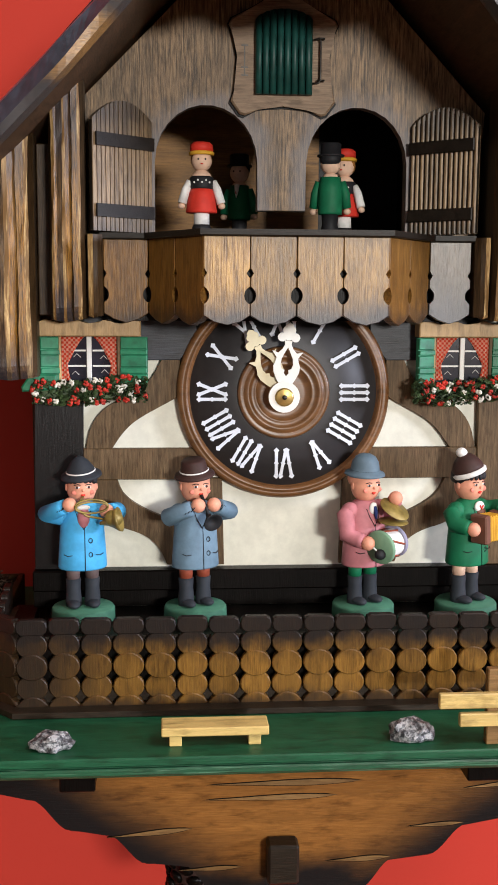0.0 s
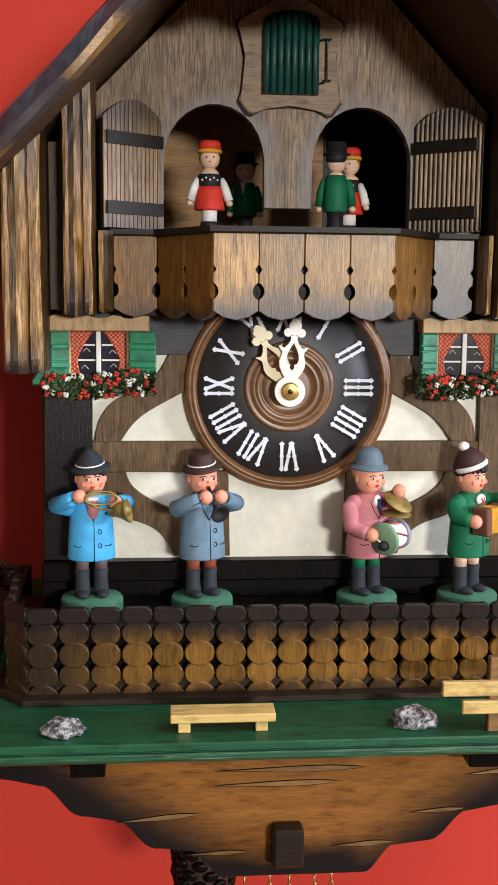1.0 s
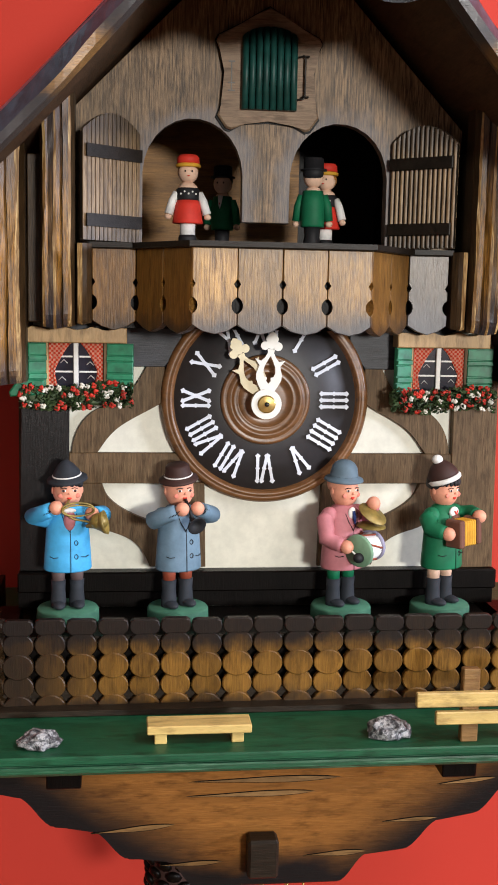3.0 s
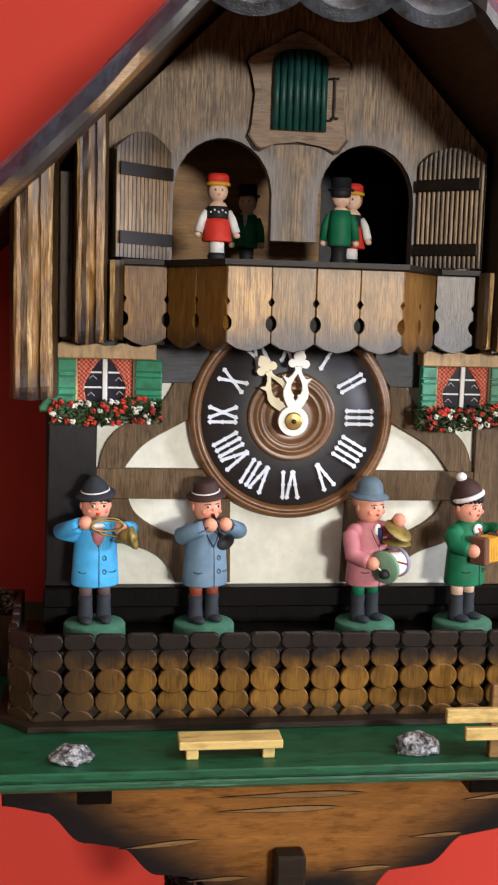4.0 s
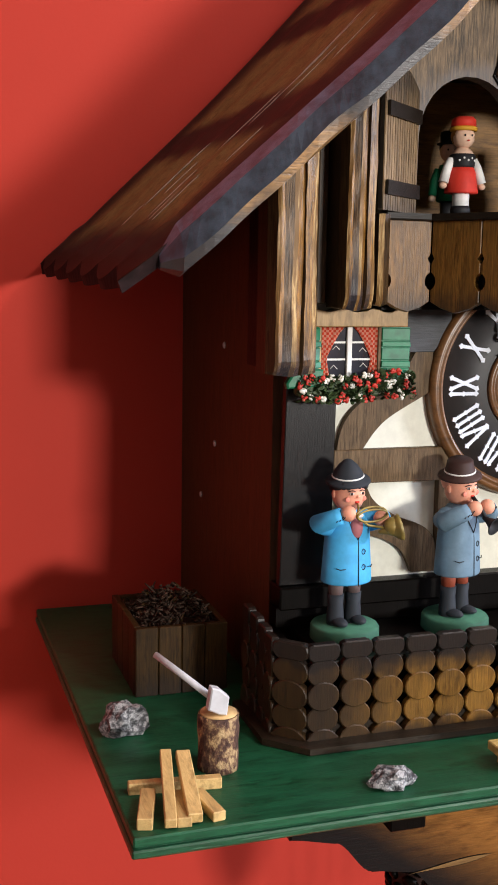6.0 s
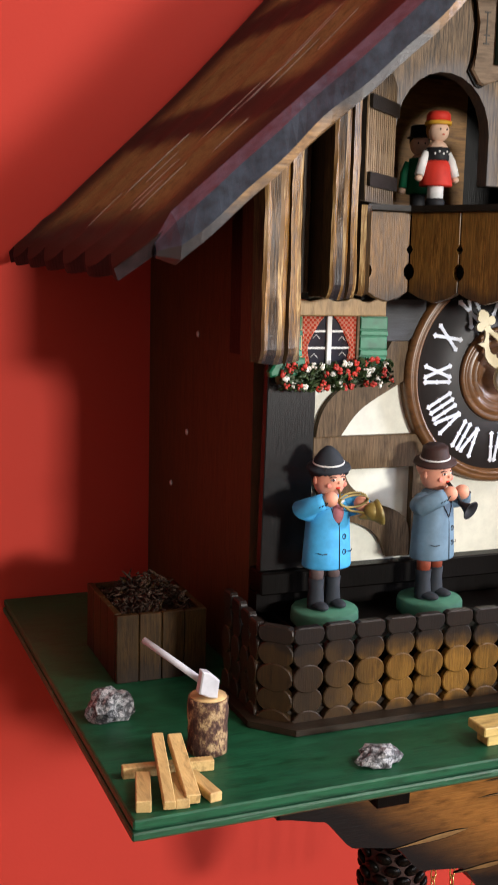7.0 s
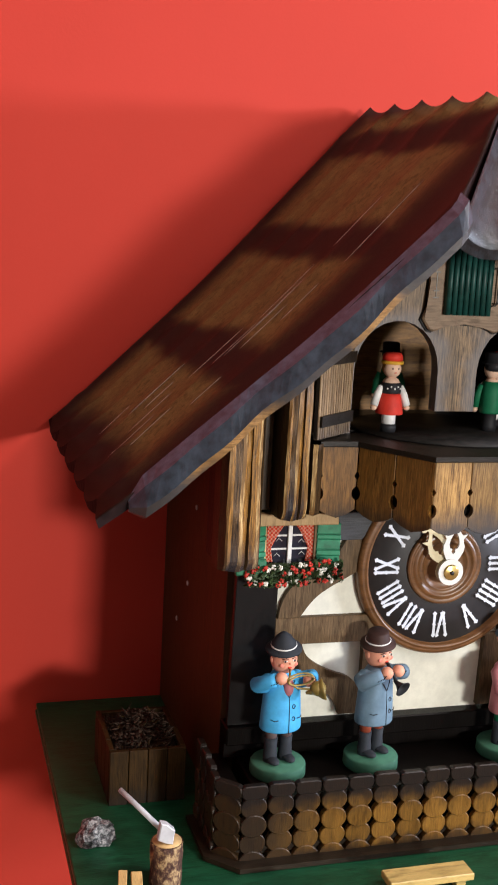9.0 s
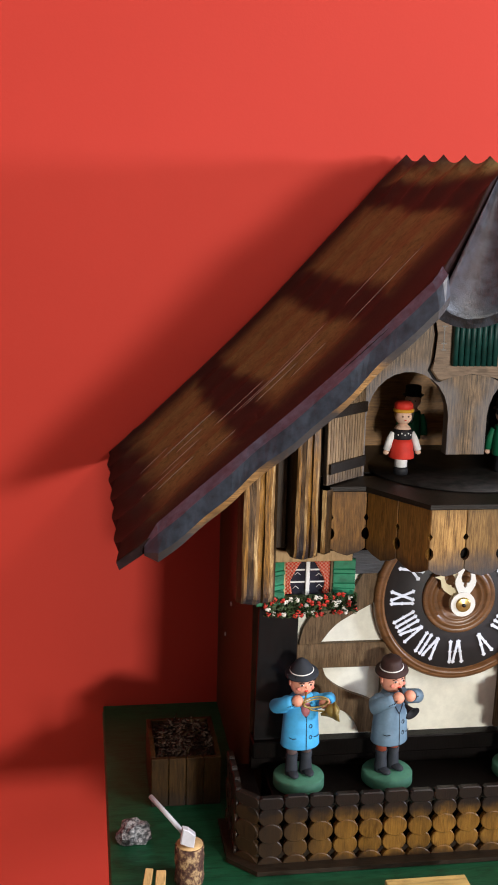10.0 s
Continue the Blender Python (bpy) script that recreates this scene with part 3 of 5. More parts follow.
def clock_house():
    t = thing("clock_house", (0, 8, TOP), "dark brown half-timbered chalet case of a large cuckoo clock", "clock case")
    W, b = 13.75, 0.9
    for s in (-1, 1):
        x0, x1 = sorted((s * W, s * (W - b)))
        part("side_wall", solid(box, x0, x1, 1.2, WALL_Y, TOP, 11.9), SIDE_BROWN, t, "red-brown side panel with small nails")
    part("back_wall", solid(box, -W + b, W - b, 17.8, WALL_Y - 0.01, TOP, 12.0), UNDER_ROOF, t)
    part("stage_floor", solid(box, -W + b + 0.01, W - b - 0.01, -4.5, 17.7, -13.4, -12.05, 0.05), CASE_BLACK, t, "black stage floor for the musicians")
    for s in (-1, 1):
        part("stage_side", solid(box, s * 14.2 - 0.6, s * 14.2 + 0.6, -3.7, 1.1, -13.4, -12.05), CASE_BLACK, t)
    part("front_field", solid(box, -W + b, W - b, 0.42, 1.2, -12.0, 4.6), PLASTER, t, "cream painted fields between the timbers")
    # timbers, built for the left and mirrored
    beams = {
        "corner_board": [(-13.44, 3.22), (-10.85, 3.24), (-10.99, -9.75), (-13.65, -9.72)],
        "rail_timber": [(-10.92, -3.04), (-4.40, -3.05), (-4.39, -4.78), (-10.93, -4.75)],
        "top_timber": [(-10.84, 4.16), (-4.74, 4.22), (-4.74, 2.98), (-5.67, 1.79), (-7.41, 1.78), (-7.53, 2.96), (-10.85, 2.93)],
        "upper_brace": [(-10.79, -3.07), (-10.60, -2.06), (-10.19, -1.27), (-9.53, -0.64), (-8.63, -0.26), (-7.79, 0.15), (-7.23, 0.78), (-6.85, 1.41), (-6.67, 1.84), (-5.67, 1.85), (-5.67, -0.16), (-6.61, -0.67), (-7.54, -1.17), (-8.32, -1.68), (-8.89, -2.31), (-9.36, -3.04)],
        "lower_brace": [(-10.81, -4.75), (-10.63, -5.71), (-10.14, -6.68), (-9.30, -7.33), (-8.01, -7.70), (-7.18, -8.17), (-6.71, -8.82), (-6.42, -9.55), (-5.08, -9.57), (-5.11, -8.19), (-5.34, -7.53), (-5.97, -7.04), (-6.99, -6.71), (-7.81, -6.31), (-8.44, -5.89), (-8.88, -5.43), (-9.12, -4.76)],
        "post_timber": [(-5.09, -4.72), (-3.37, -4.72), (-3.25, -9.59), (-5.08, -9.57)],
    }
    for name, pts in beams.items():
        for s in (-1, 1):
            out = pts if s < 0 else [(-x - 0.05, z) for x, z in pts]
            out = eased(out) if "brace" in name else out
            # corner boards differ by side: light from the right is put into their colours
            mat = (CORNER_SHADED if s < 0 else TIMBER) if name == "corner_board" else (GABLE_TOP if name == "top_timber" else TIMBER)
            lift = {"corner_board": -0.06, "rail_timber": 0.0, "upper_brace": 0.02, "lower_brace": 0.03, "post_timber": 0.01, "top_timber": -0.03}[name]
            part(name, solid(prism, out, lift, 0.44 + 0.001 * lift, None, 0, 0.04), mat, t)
    part("sill_timber", solid(box, -W, W, -0.45, 1.2, -10.9, -9.75, 0.08), CASE_BLACK, t, "black sill timber")
    part("plinth_board", solid(box, -W, W, 0.1, 1.2, -11.9, -10.9), CASE_BLACK, t)
    # gable with two arched openings: strips between and round the arches
    a0, a1 = arch_outline(GX - 6.72, GX - 1.3, 8.2, 12.3, 15.2), arch_outline(GX + 1.3, GX + 6.72, 8.2, 12.3, 15.2)
    out = [(GX - 10.6, 8.2), *a0, (GX - 1.3, 9.75), (GX + 1.3, 9.75), *a1, (GX + 10.6, 8.2), (GX + 10.9, roof_z(10.9) - 2.95), (0, 26.2), (GX - 10.9, roof_z(10.9) - 2.95)]
    out.remove((GX - 1.3, 8.2)), out.remove((GX + 1.3, 8.2))
    part("gable_board", solid(prism, out, 0.0, 0.9, None, 0, 0.03), GABLE_B, t, "weathered brown gable board with two arched openings")
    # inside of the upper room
    # golden on the left; right half blacked, the right arch's shade put into colour
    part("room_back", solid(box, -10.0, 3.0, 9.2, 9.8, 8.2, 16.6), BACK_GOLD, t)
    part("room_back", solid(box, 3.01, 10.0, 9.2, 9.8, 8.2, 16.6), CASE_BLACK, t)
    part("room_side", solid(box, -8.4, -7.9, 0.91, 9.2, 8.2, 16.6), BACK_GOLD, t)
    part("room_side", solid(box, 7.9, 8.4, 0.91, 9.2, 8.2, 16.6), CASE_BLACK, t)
    part("room_ceiling", solid(box, -8.4, 8.4, 0.91, 9.8, 16.61, 17.0), CASE_BLACK, t)
    part("corner_fill", solid(box, -13.7, -10.9, 0.3, 1.15, 4.6, 11.8), CASE_BLACK, t)
    part("corner_fill", solid(box, 10.4, 13.7, 0.3, 1.15, 4.6, 11.8), CASE_BLACK, t)
    part("jetty_floor", solid(box, -13.0, 13.0, 0.42, 9.2, 4.6, 8.2), CASE_BLACK, t)
    # nails of the side panel
    for y, z in ((14.2, -7.9), (11.3, -4.3), (9.6, 1.55)):
        bm = bmesh.new()
        lathe(bm, [(0, -0.02), (0.2, 0), (0.16, 0.07), (0, 0.09)], (-W, y, z), 8, 0, Matrix.Rotation(-math.pi / 2, 4, "Y"))
        part("nail", bm, SILVER, t)
    return t


GABLE_TOP = wood("grey_black_beam", (0.05, 0.052, 0.062), (0.016, 0.016, 0.02), "X", 0.5, 0.4, 1.0, None, 0.1)
clock_house()


# across a post: place, depth and the material of the strip that follows (0 gold, 1 planed, 2 dark side, 3 blue-black)
POST_FACES = [(0.0, 0.0, 2), (0.1, 0.62, 1), (0.17, 0.7, 0), (0.24, 0.63, 3), (0.4, 0.74, 1), (0.49, 0.72, 0), (0.58, 0.56, 0), (0.64, 0.4, 2), (0.67, 0.58, 0), (0.82, 0.54, 1), (0.9, 0.46, 2), (1.0, 0.0, 2)]
THIN_FACES = [(0.0, 0.0, 2), (0.12, 0.3, 1), (0.42, 0.42, 2), (0.7, 0.3, 2), (1.0, 0.0, 2)]


def post(s, inner, outer, y, z0, z1, faces, short):
    """A corner post: planed strips with pale raw edges and a blunt cut end; its first strip lies outwards."""
    xo, xi = s * outer, s * inner
    t = thing("corner_post", ((xo + xi) / 2, y, z0), "corner post of burnt carved wood with pale planed edges", "post", "corner posts of the clock")
    bm, n = bmesh.new(), 46
    front, rear = [], []
    for j in range(n):
        v, row = j / (n - 1), []
        for i, (u, depth, mat) in enumerate(faces):
            end = 0 < i < len(faces) - 1
            far = roof_z(xo + (xi - xo) * u) - 2.45 if z1 > 9 else z1
            z = z0 + (far - z0) * v
            sway = 0.035 * noise.noise(Vector((i * 3.7, z * 0.32, outer))) + 0.02 * noise.noise(Vector((i * 5.1, z * 1.1, outer))) if end else 0
            nick = 0.07 * noise.noise(Vector((i * 2.9, z * 0.7, y))) if end else 0
            blunt = min(1.0, 0.45 + 0.22 * j)
            tip = 0.3 * abs(u - 0.45) if j == 0 else 0
            row.append(bm.verts.new((xo + (xi - xo) * (u + sway), y - (depth + nick) * blunt, z + tip)))
        front.append(row)
        rear.append([bm.verts.new((xo, y + 1.3, row[0].co.z)), bm.verts.new((xi, y + 1.3, row[-1].co.z))])
    for j in range(n - 1):
        for i in range(len(faces) - 1):
            bm.faces.new((front[j][i], front[j][i + 1], front[j + 1][i + 1], front[j + 1][i])).material_index = faces[i][2]
        (bl, br), (tl, tr) = rear[j], rear[j + 1]
        for quad in ((bl, front[j][0], front[j + 1][0], tl), (front[j][-1], br, tr, front[j + 1][-1]), (br, bl, tl, tr)):
            bm.faces.new(quad).material_index = 2
    bm.faces.new([*front[0], rear[0][1], rear[0][0]]).material_index = 3
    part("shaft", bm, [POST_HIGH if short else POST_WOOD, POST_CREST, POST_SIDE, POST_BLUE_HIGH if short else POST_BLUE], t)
    a, b = sorted((xo, xi))
    part("backing", solid(box, a + 0.05, b - 0.05, y + 1.3, 0.29, z0 + 0.35, z1), CASE_BLACK, t, "black backing board")
    return t


for s in (-1, 1):
    post(s, 13.0, 15.45, -2.5, 0.9, roof_z(15.45) - 2.95, POST_FACES, False)
    post(s, 10.45, 12.2, -2.9, 3.9, roof_z(12.2) - 2.95, POST_FACES, True)
    post(s, 9.6, 10.4, -2.75, 4.1, 8.3, THIN_FACES, True)
    a, b = sorted((s * 12.25, s * 12.95))
    t = thing("filler_board", ((a + b) / 2, -1.4, 4.2), "dark brown filler board between two corner posts", "board", "filler boards between the posts")
    part("board", solid(box, a, b, -1.7, 0.28, 4.2, roof_z(12.95) - 3.0, 0.05), POST_SIDE, t)


def hip_point(u, v):
    """The front hip: u across (-1 to 1), v from its lower edge (0) to the ridge (1)."""
    w = 6.3 * (1 - v)
    return Vector((u * w, -10.9 + 8.0 * v, 20.45 + 7.7 * v))


def clock_roof():
    t = thing("clock_roof", (0, 6, 20), "brown and burgundy stained wooden roof with fluted boards and a slate-grey half hip", "roof")
    drop = 0.05
    for s in (-1, 1):
        bm = bmesh.new()
        ns, ny = 30, 73
        top, low = [], []
        for i in range(ns + 1):
            k = i / ns
            x, z = s * ROOF_EAVE[0] * k, ROOF_TOP[1] + (ROOF_EAVE[1] - ROOF_TOP[1]) * k
            sag = -0.35 * math.sin(math.pi * k) + 0.12 * math.sin(9 * k)
            y_front = np.interp(k, [0, 0.275, 1], [-2.8, -10.1, -6.6])
            rt, rl = [], []
            for j in range(ny):
                y = y_front + (18.6 - y_front) * j / (ny - 1)
                h = 0.55 * (1 - abs(math.sin(math.pi * (y - 13.3) / 4.5)) ** 0.8)
                h *= 1.0 if k < 0.12 or k > 0.93 else 0.55
                out = (0.2 + 0.4 * abs(math.sin(math.pi * (y - 13.3) / 4.5))) * (1 if i == ns else 0)
                hang = -0.4 * out if i == ns else 0
                base = z + sag - drop * (16 - y) * (1 - 0.55 * k)
                rt.append(bm.verts.new((x + s * out, y, base + h - 0.3 + hang)))
                rl.append(bm.verts.new((x + s * out * 0.7, y, base - 1.5 + 0.75 * k ** 6 + hang)))
            top.append(rt), low.append(rl)
        for i in range(ns):
            for j in range(ny - 1):
                f = bm.faces.new((top[i][j], top[i][j + 1], top[i + 1][j + 1], top[i + 1][j]))
                f.smooth = True
                bm.faces.new((low[i][j], low[i + 1][j], low[i + 1][j + 1], low[i][j + 1])).material_index = 1
            for j in (0, ny - 1):
                bm.faces.new((top[i][j], top[i + 1][j], low[i + 1][j], low[i][j])).material_index = 2
        for j in range(ny - 1):
            bm.faces.new((top[ns][j], top[ns][j + 1], low[ns][j + 1], low[ns][j])).material_index = 2
            bm.faces.new((top[0][j], low[0][j], low[0][j + 1], top[0][j + 1]))
        part("slope", bm, [ROOF_WOOD, UNDER_ROOF, ROOF_END], t)
        # slate-grey bevelled verge with a raw wood lower edge
        bm = bmesh.new()
        rings = []
        n = 44
        for i in range(n + 1):
            k = 0.25 + (0.955 - 0.25) * i / n
            x, z = s * ROOF_EAVE[0] * k, ROOF_TOP[1] + (ROOF_EAVE[1] - ROOF_TOP[1]) * k
            sag = -0.35 * math.sin(math.pi * k) + 0.12 * math.sin(9 * k)
            y = np.interp(k, [0, 0.275, 1], [-2.8, -10.1, -6.6])
            z += sag - drop * (16 - y) * (1 - 0.55 * k)
            wav = 0.16 * math.sin(21 * k) + 0.1 * math.sin(47 * k + 1)
            prof = [(0.35, 0.0), (-0.55 + wav, -0.4), (-1.15 + 0.6 * wav, -1.4 + 0.5 * wav), (-1.05 + 0.6 * wav, -1.92 + 0.3 * wav), (-0.3, -2.1), (0.3, -1.9)]
            end = min(1.0, 0.3 + (n - i) * 0.35)
            prof = [(dy * end, -0.7 + (dz + 0.7) * end) for dy, dz in prof]
            rings.append([bm.verts.new((x + s * 0.05 * wav, y + dy, z + dz + 0.08)) for dy, dz in prof])
        for p, q in zip(rings, rings[1:]):
            for m in range(6):
                f = bm.faces.new((p[m], p[(m + 1) % 6], q[(m + 1) % 6], q[m]))
                f.material_index = (2, 0, 1, 1, 1, 1)[m]
        bm.faces.new(rings[0]), bm.faces.new(rings[-1][::-1])
        part("verge_board", bm, [SLATE, VERGE_EDGE, SLATE_SHEEN], t, "slate-grey bevelled verge with raw wood edge")
    # thin pale strips: highlights along the roof's grooves, put in as colour
    for x0, x1, y in ((-12.8, -9.4, 1.1), (-13.4, -10.2, 0.2), (-14.3, -11.6, -0.9), (-19.6, -16.2, 4.3), (-18.8, -17.0, 3.4), (-19.9, -17.4, 2.2), (-20.6, -18.0, -0.6), (-9.2, -4.6, -2.6), (-21.0, -19.0, 6.5), (-16.5, -13.2, 2.1), (-15.5, -12.8, 0.7), (-8.5, -5.5, 0.8), (-21.3, -18.6, 1.0), (-12.4, -10.2, -2.0), (-17.4, -15.6, -2.2), (-15.0, -11.0, -0.1)):
        bm = bmesh.new()
        pts = []
        for x in np.linspace(x0, x1, 9):
            k = -x / ROOF_EAVE[0]
            sag = -0.35 * math.sin(math.pi * k) + 0.12 * math.sin(9 * k)
            h = 0.55 * (1 - abs(math.sin(math.pi * (y - 13.3) / 4.5)) ** 0.8) * (1.0 if k < 0.12 or k > 0.93 else 0.55)
            pts.append((x, y, roof_z(x) + sag - drop * (16 - y) * (1 - 0.55 * k) + h - 0.305))
        tube(bm, pts, [0.005] + [0.035] * 7 + [0.005], 0, 5)
        part("scratch", bm, GROOVE_HIGHLIGHT, t, "pale line painted as a highlight along the roof grooves")
    # half hip with broad flutes
    bm = bmesh.new()
    nu, nv, top, low = 48, 14, [], []
    for i in range(nv + 1):
        v = 0.985 * i / nv
        rt, rl = [], []
        for j in range(nu + 1):
            u = -1 + 2 * j / nu
            p = hip_point(u, v)
            flute = -1.15 * abs(math.sin(math.pi * 1.5 * (u + 1))) ** 0.8 * (1 - 0.75 * v)
            lip = Vector((0, 0.25 * abs(math.sin(math.pi * 1.5 * (u + 1))), -0.0)) if i == 0 else Vector()
            rt.append(bm.verts.new(p + lip + Vector((0, -0.3, 0.8)) * flute))
            rl.append(bm.verts.new(p + Vector((0, 0.45, -0.75)) + Vector((0, -0.3, 0.6)) * flute))
        top.append(rt), low.append(rl)
    for i in range(nv):
        for j in range(nu):
            bm.faces.new((top[i][j], top[i][j + 1], top[i + 1][j + 1], top[i + 1][j])).smooth = True
            bm.faces.new((low[i][j], low[i + 1][j], low[i + 1][j + 1], low[i][j + 1])).material_index = 1
        for j in (0, nu):
            bm.faces.new((top[i][j], top[i + 1][j], low[i + 1][j], low[i][j]))
    for j in range(nu):
        bm.faces.new((top[0][j], top[0][j + 1], low[0][j + 1], low[0][j]))
        bm.faces.new((top[nv][j], low[nv][j], low[nv][j + 1], top[nv][j + 1]))
    part("half_hip", bm, [HIP_GREY, ROOF_EDGE], t, "slate-grey fluted half hip")
    return t


clock_roof()


def balcony():
    t = thing("upper_balcony", (0, -3, 4.2), "polygonal upper balcony of brown planks with a dark ledge", "balcony")
    path = [(-9.6, -2.45), (-7.3, -2.45), (-4.65, -7.0), (4.27, -7.0), (7.3, -2.45), (9.5, -2.45)]
    splits = [1, 2, 4, 2, 1]
    notch_z, hole_z = 6.35, 5.3
    for k, ((xa, ya), (xb, yb)) in enumerate(zip(path, path[1:])):
        d = Vector((xb - xa, yb - ya, 0))
        length = d.length
        turn = Matrix.Translation((xa, ya, 0)) @ Matrix.Rotation(math.atan2(d.y, d.x), 4, "Z")
        w = length / splits[k]
        for i in range(splits[k]):
            x0, x1 = i * w + 0.02, (i + 1) * w - 0.02
            out = [(x0, 8.08), (x0, notch_z + 0.22), (x0 + 0.2, notch_z), (x0, notch_z - 0.22)]
            out += [(x0 + 0.3 * math.sin(a), hole_z + 0.4 * math.cos(a)) for a in np.linspace(0, math.pi, 7)]
            out += [(x0, 4.35), (x0 + w * 0.22, 4.05), (x0 + w * 0.5, 3.85 if k != 2 else 3.9), (x0 + w * 0.78, 4.05), (x1, 4.35)]
            out += [(x1 - 0.3 * math.sin(a), hole_z - 0.4 * math.cos(a)) for a in np.linspace(0, math.pi, 7)]
            out += [(x1, notch_z - 0.22), (x1 - 0.2, notch_z), (x1, notch_z + 0.22), (x1, 8.08)]
            place = turn @ Matrix.Translation((0, 0.02 * (i % 2), 0))
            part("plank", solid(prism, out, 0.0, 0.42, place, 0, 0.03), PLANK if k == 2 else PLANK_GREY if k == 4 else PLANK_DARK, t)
    bm = bmesh.new()
    ring = [(-9.75, -2.75), (-7.5, -2.75), (-4.8, -7.3), (4.42, -7.3), (7.5, -2.75), (9.65, -2.75), (9.65, 0.0), (-9.75, 0.0)]
    lift = Matrix(((1, 0, 0, 0), (0, 0, 1, 0), (0, 1, 0, 0), (0, 0, 0, 1)))
    prism(bm, ring, 8.08, 8.4, lift, 0, 0.06)
    part("ledge", bm, LEDGE, t, "dark worn ledge")
    # black filler added behind the planks, standing for the shade in their cut-outs
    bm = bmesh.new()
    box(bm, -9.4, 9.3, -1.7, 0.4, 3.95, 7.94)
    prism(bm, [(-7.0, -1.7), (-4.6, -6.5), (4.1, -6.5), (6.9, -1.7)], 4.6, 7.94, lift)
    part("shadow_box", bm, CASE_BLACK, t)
    bm = bmesh.new()
    lathe(bm, [(0, 8.42), (5.9, 8.42), (5.95, 8.5), (0, 8.5)], (GX, 1.2, 0), 48)
    part("turntable", bm, DUSTY, t, "black dusty turntable")
    bm = bmesh.new()
    box(bm, -7.6, 7.6, 0.95, 9.1, 8.25, 8.41)
    part("inner_floor", bm, CASE_BLACK, t)
    return t


balcony()


def arch_shutter(s):
    t = thing("arch_shutter", (GX + s * 8.2, -1.5, 8.45), "open ribbed wooden shutter with two dark straps and a rounded top", "shutter", "shutters of the arches")
    hinge, away = Vector((GX + s * 6.95, -0.12, 0)), Vector((s * 2.95, -2.6, 0))
    length = away.length
    ang = math.atan2(away.y, away.x)
    place = Matrix.Translation(hinge) @ Matrix.Rotation(ang, 4, "Z")
    n = 14
    # at the hinge the shutter follows the arch's spring, at its far side the top is round
    def top(u):
        return 13.7 + 1.35 * math.sin(math.pi * (0.12 + 0.8 * u))
    leaf = part("leaf", solid(prism, [(0.02, 8.55), (length - 0.02, 8.55), (length - 0.02, top(1) - 0.1), (length * 0.5, top(0.5) - 0.1), (0.02, top(0) - 0.1)], -0.1, 0.1, place), LEDGE, t)
    for i in range(n):
        u0, u1 = i / n, (i + 1) / n
        x0, x1 = length * u0 + 0.028, length * u1 - 0.028
        d0, d1 = (-0.16, 0.16)
        bm = bmesh.new()
        prism(bm, [(x0, 8.5), (x1, 8.5), (x1, top(u1)), (x0, top(u0))], d0, d1, place, 0, 0.075)
        part("rib", bm, RIBBED, leaf)
    for z in (9.5, 13.0):
        bm = bmesh.new()
        for y0, y1 in (((-0.34, -0.18) if s > 0 else (0.18, 0.34)),):
            prism(bm, [(0.0, z - 0.3), (length - 0.15, z - 0.3), (length - 0.15, z + 0.35), (0.0, z + 0.35)], y0, y1, place, 0, 0.05)
        part("strap", bm, LEDGE, t, "dark wooden strap")
    return t


for s in (-1, 1):
    arch_shutter(s)


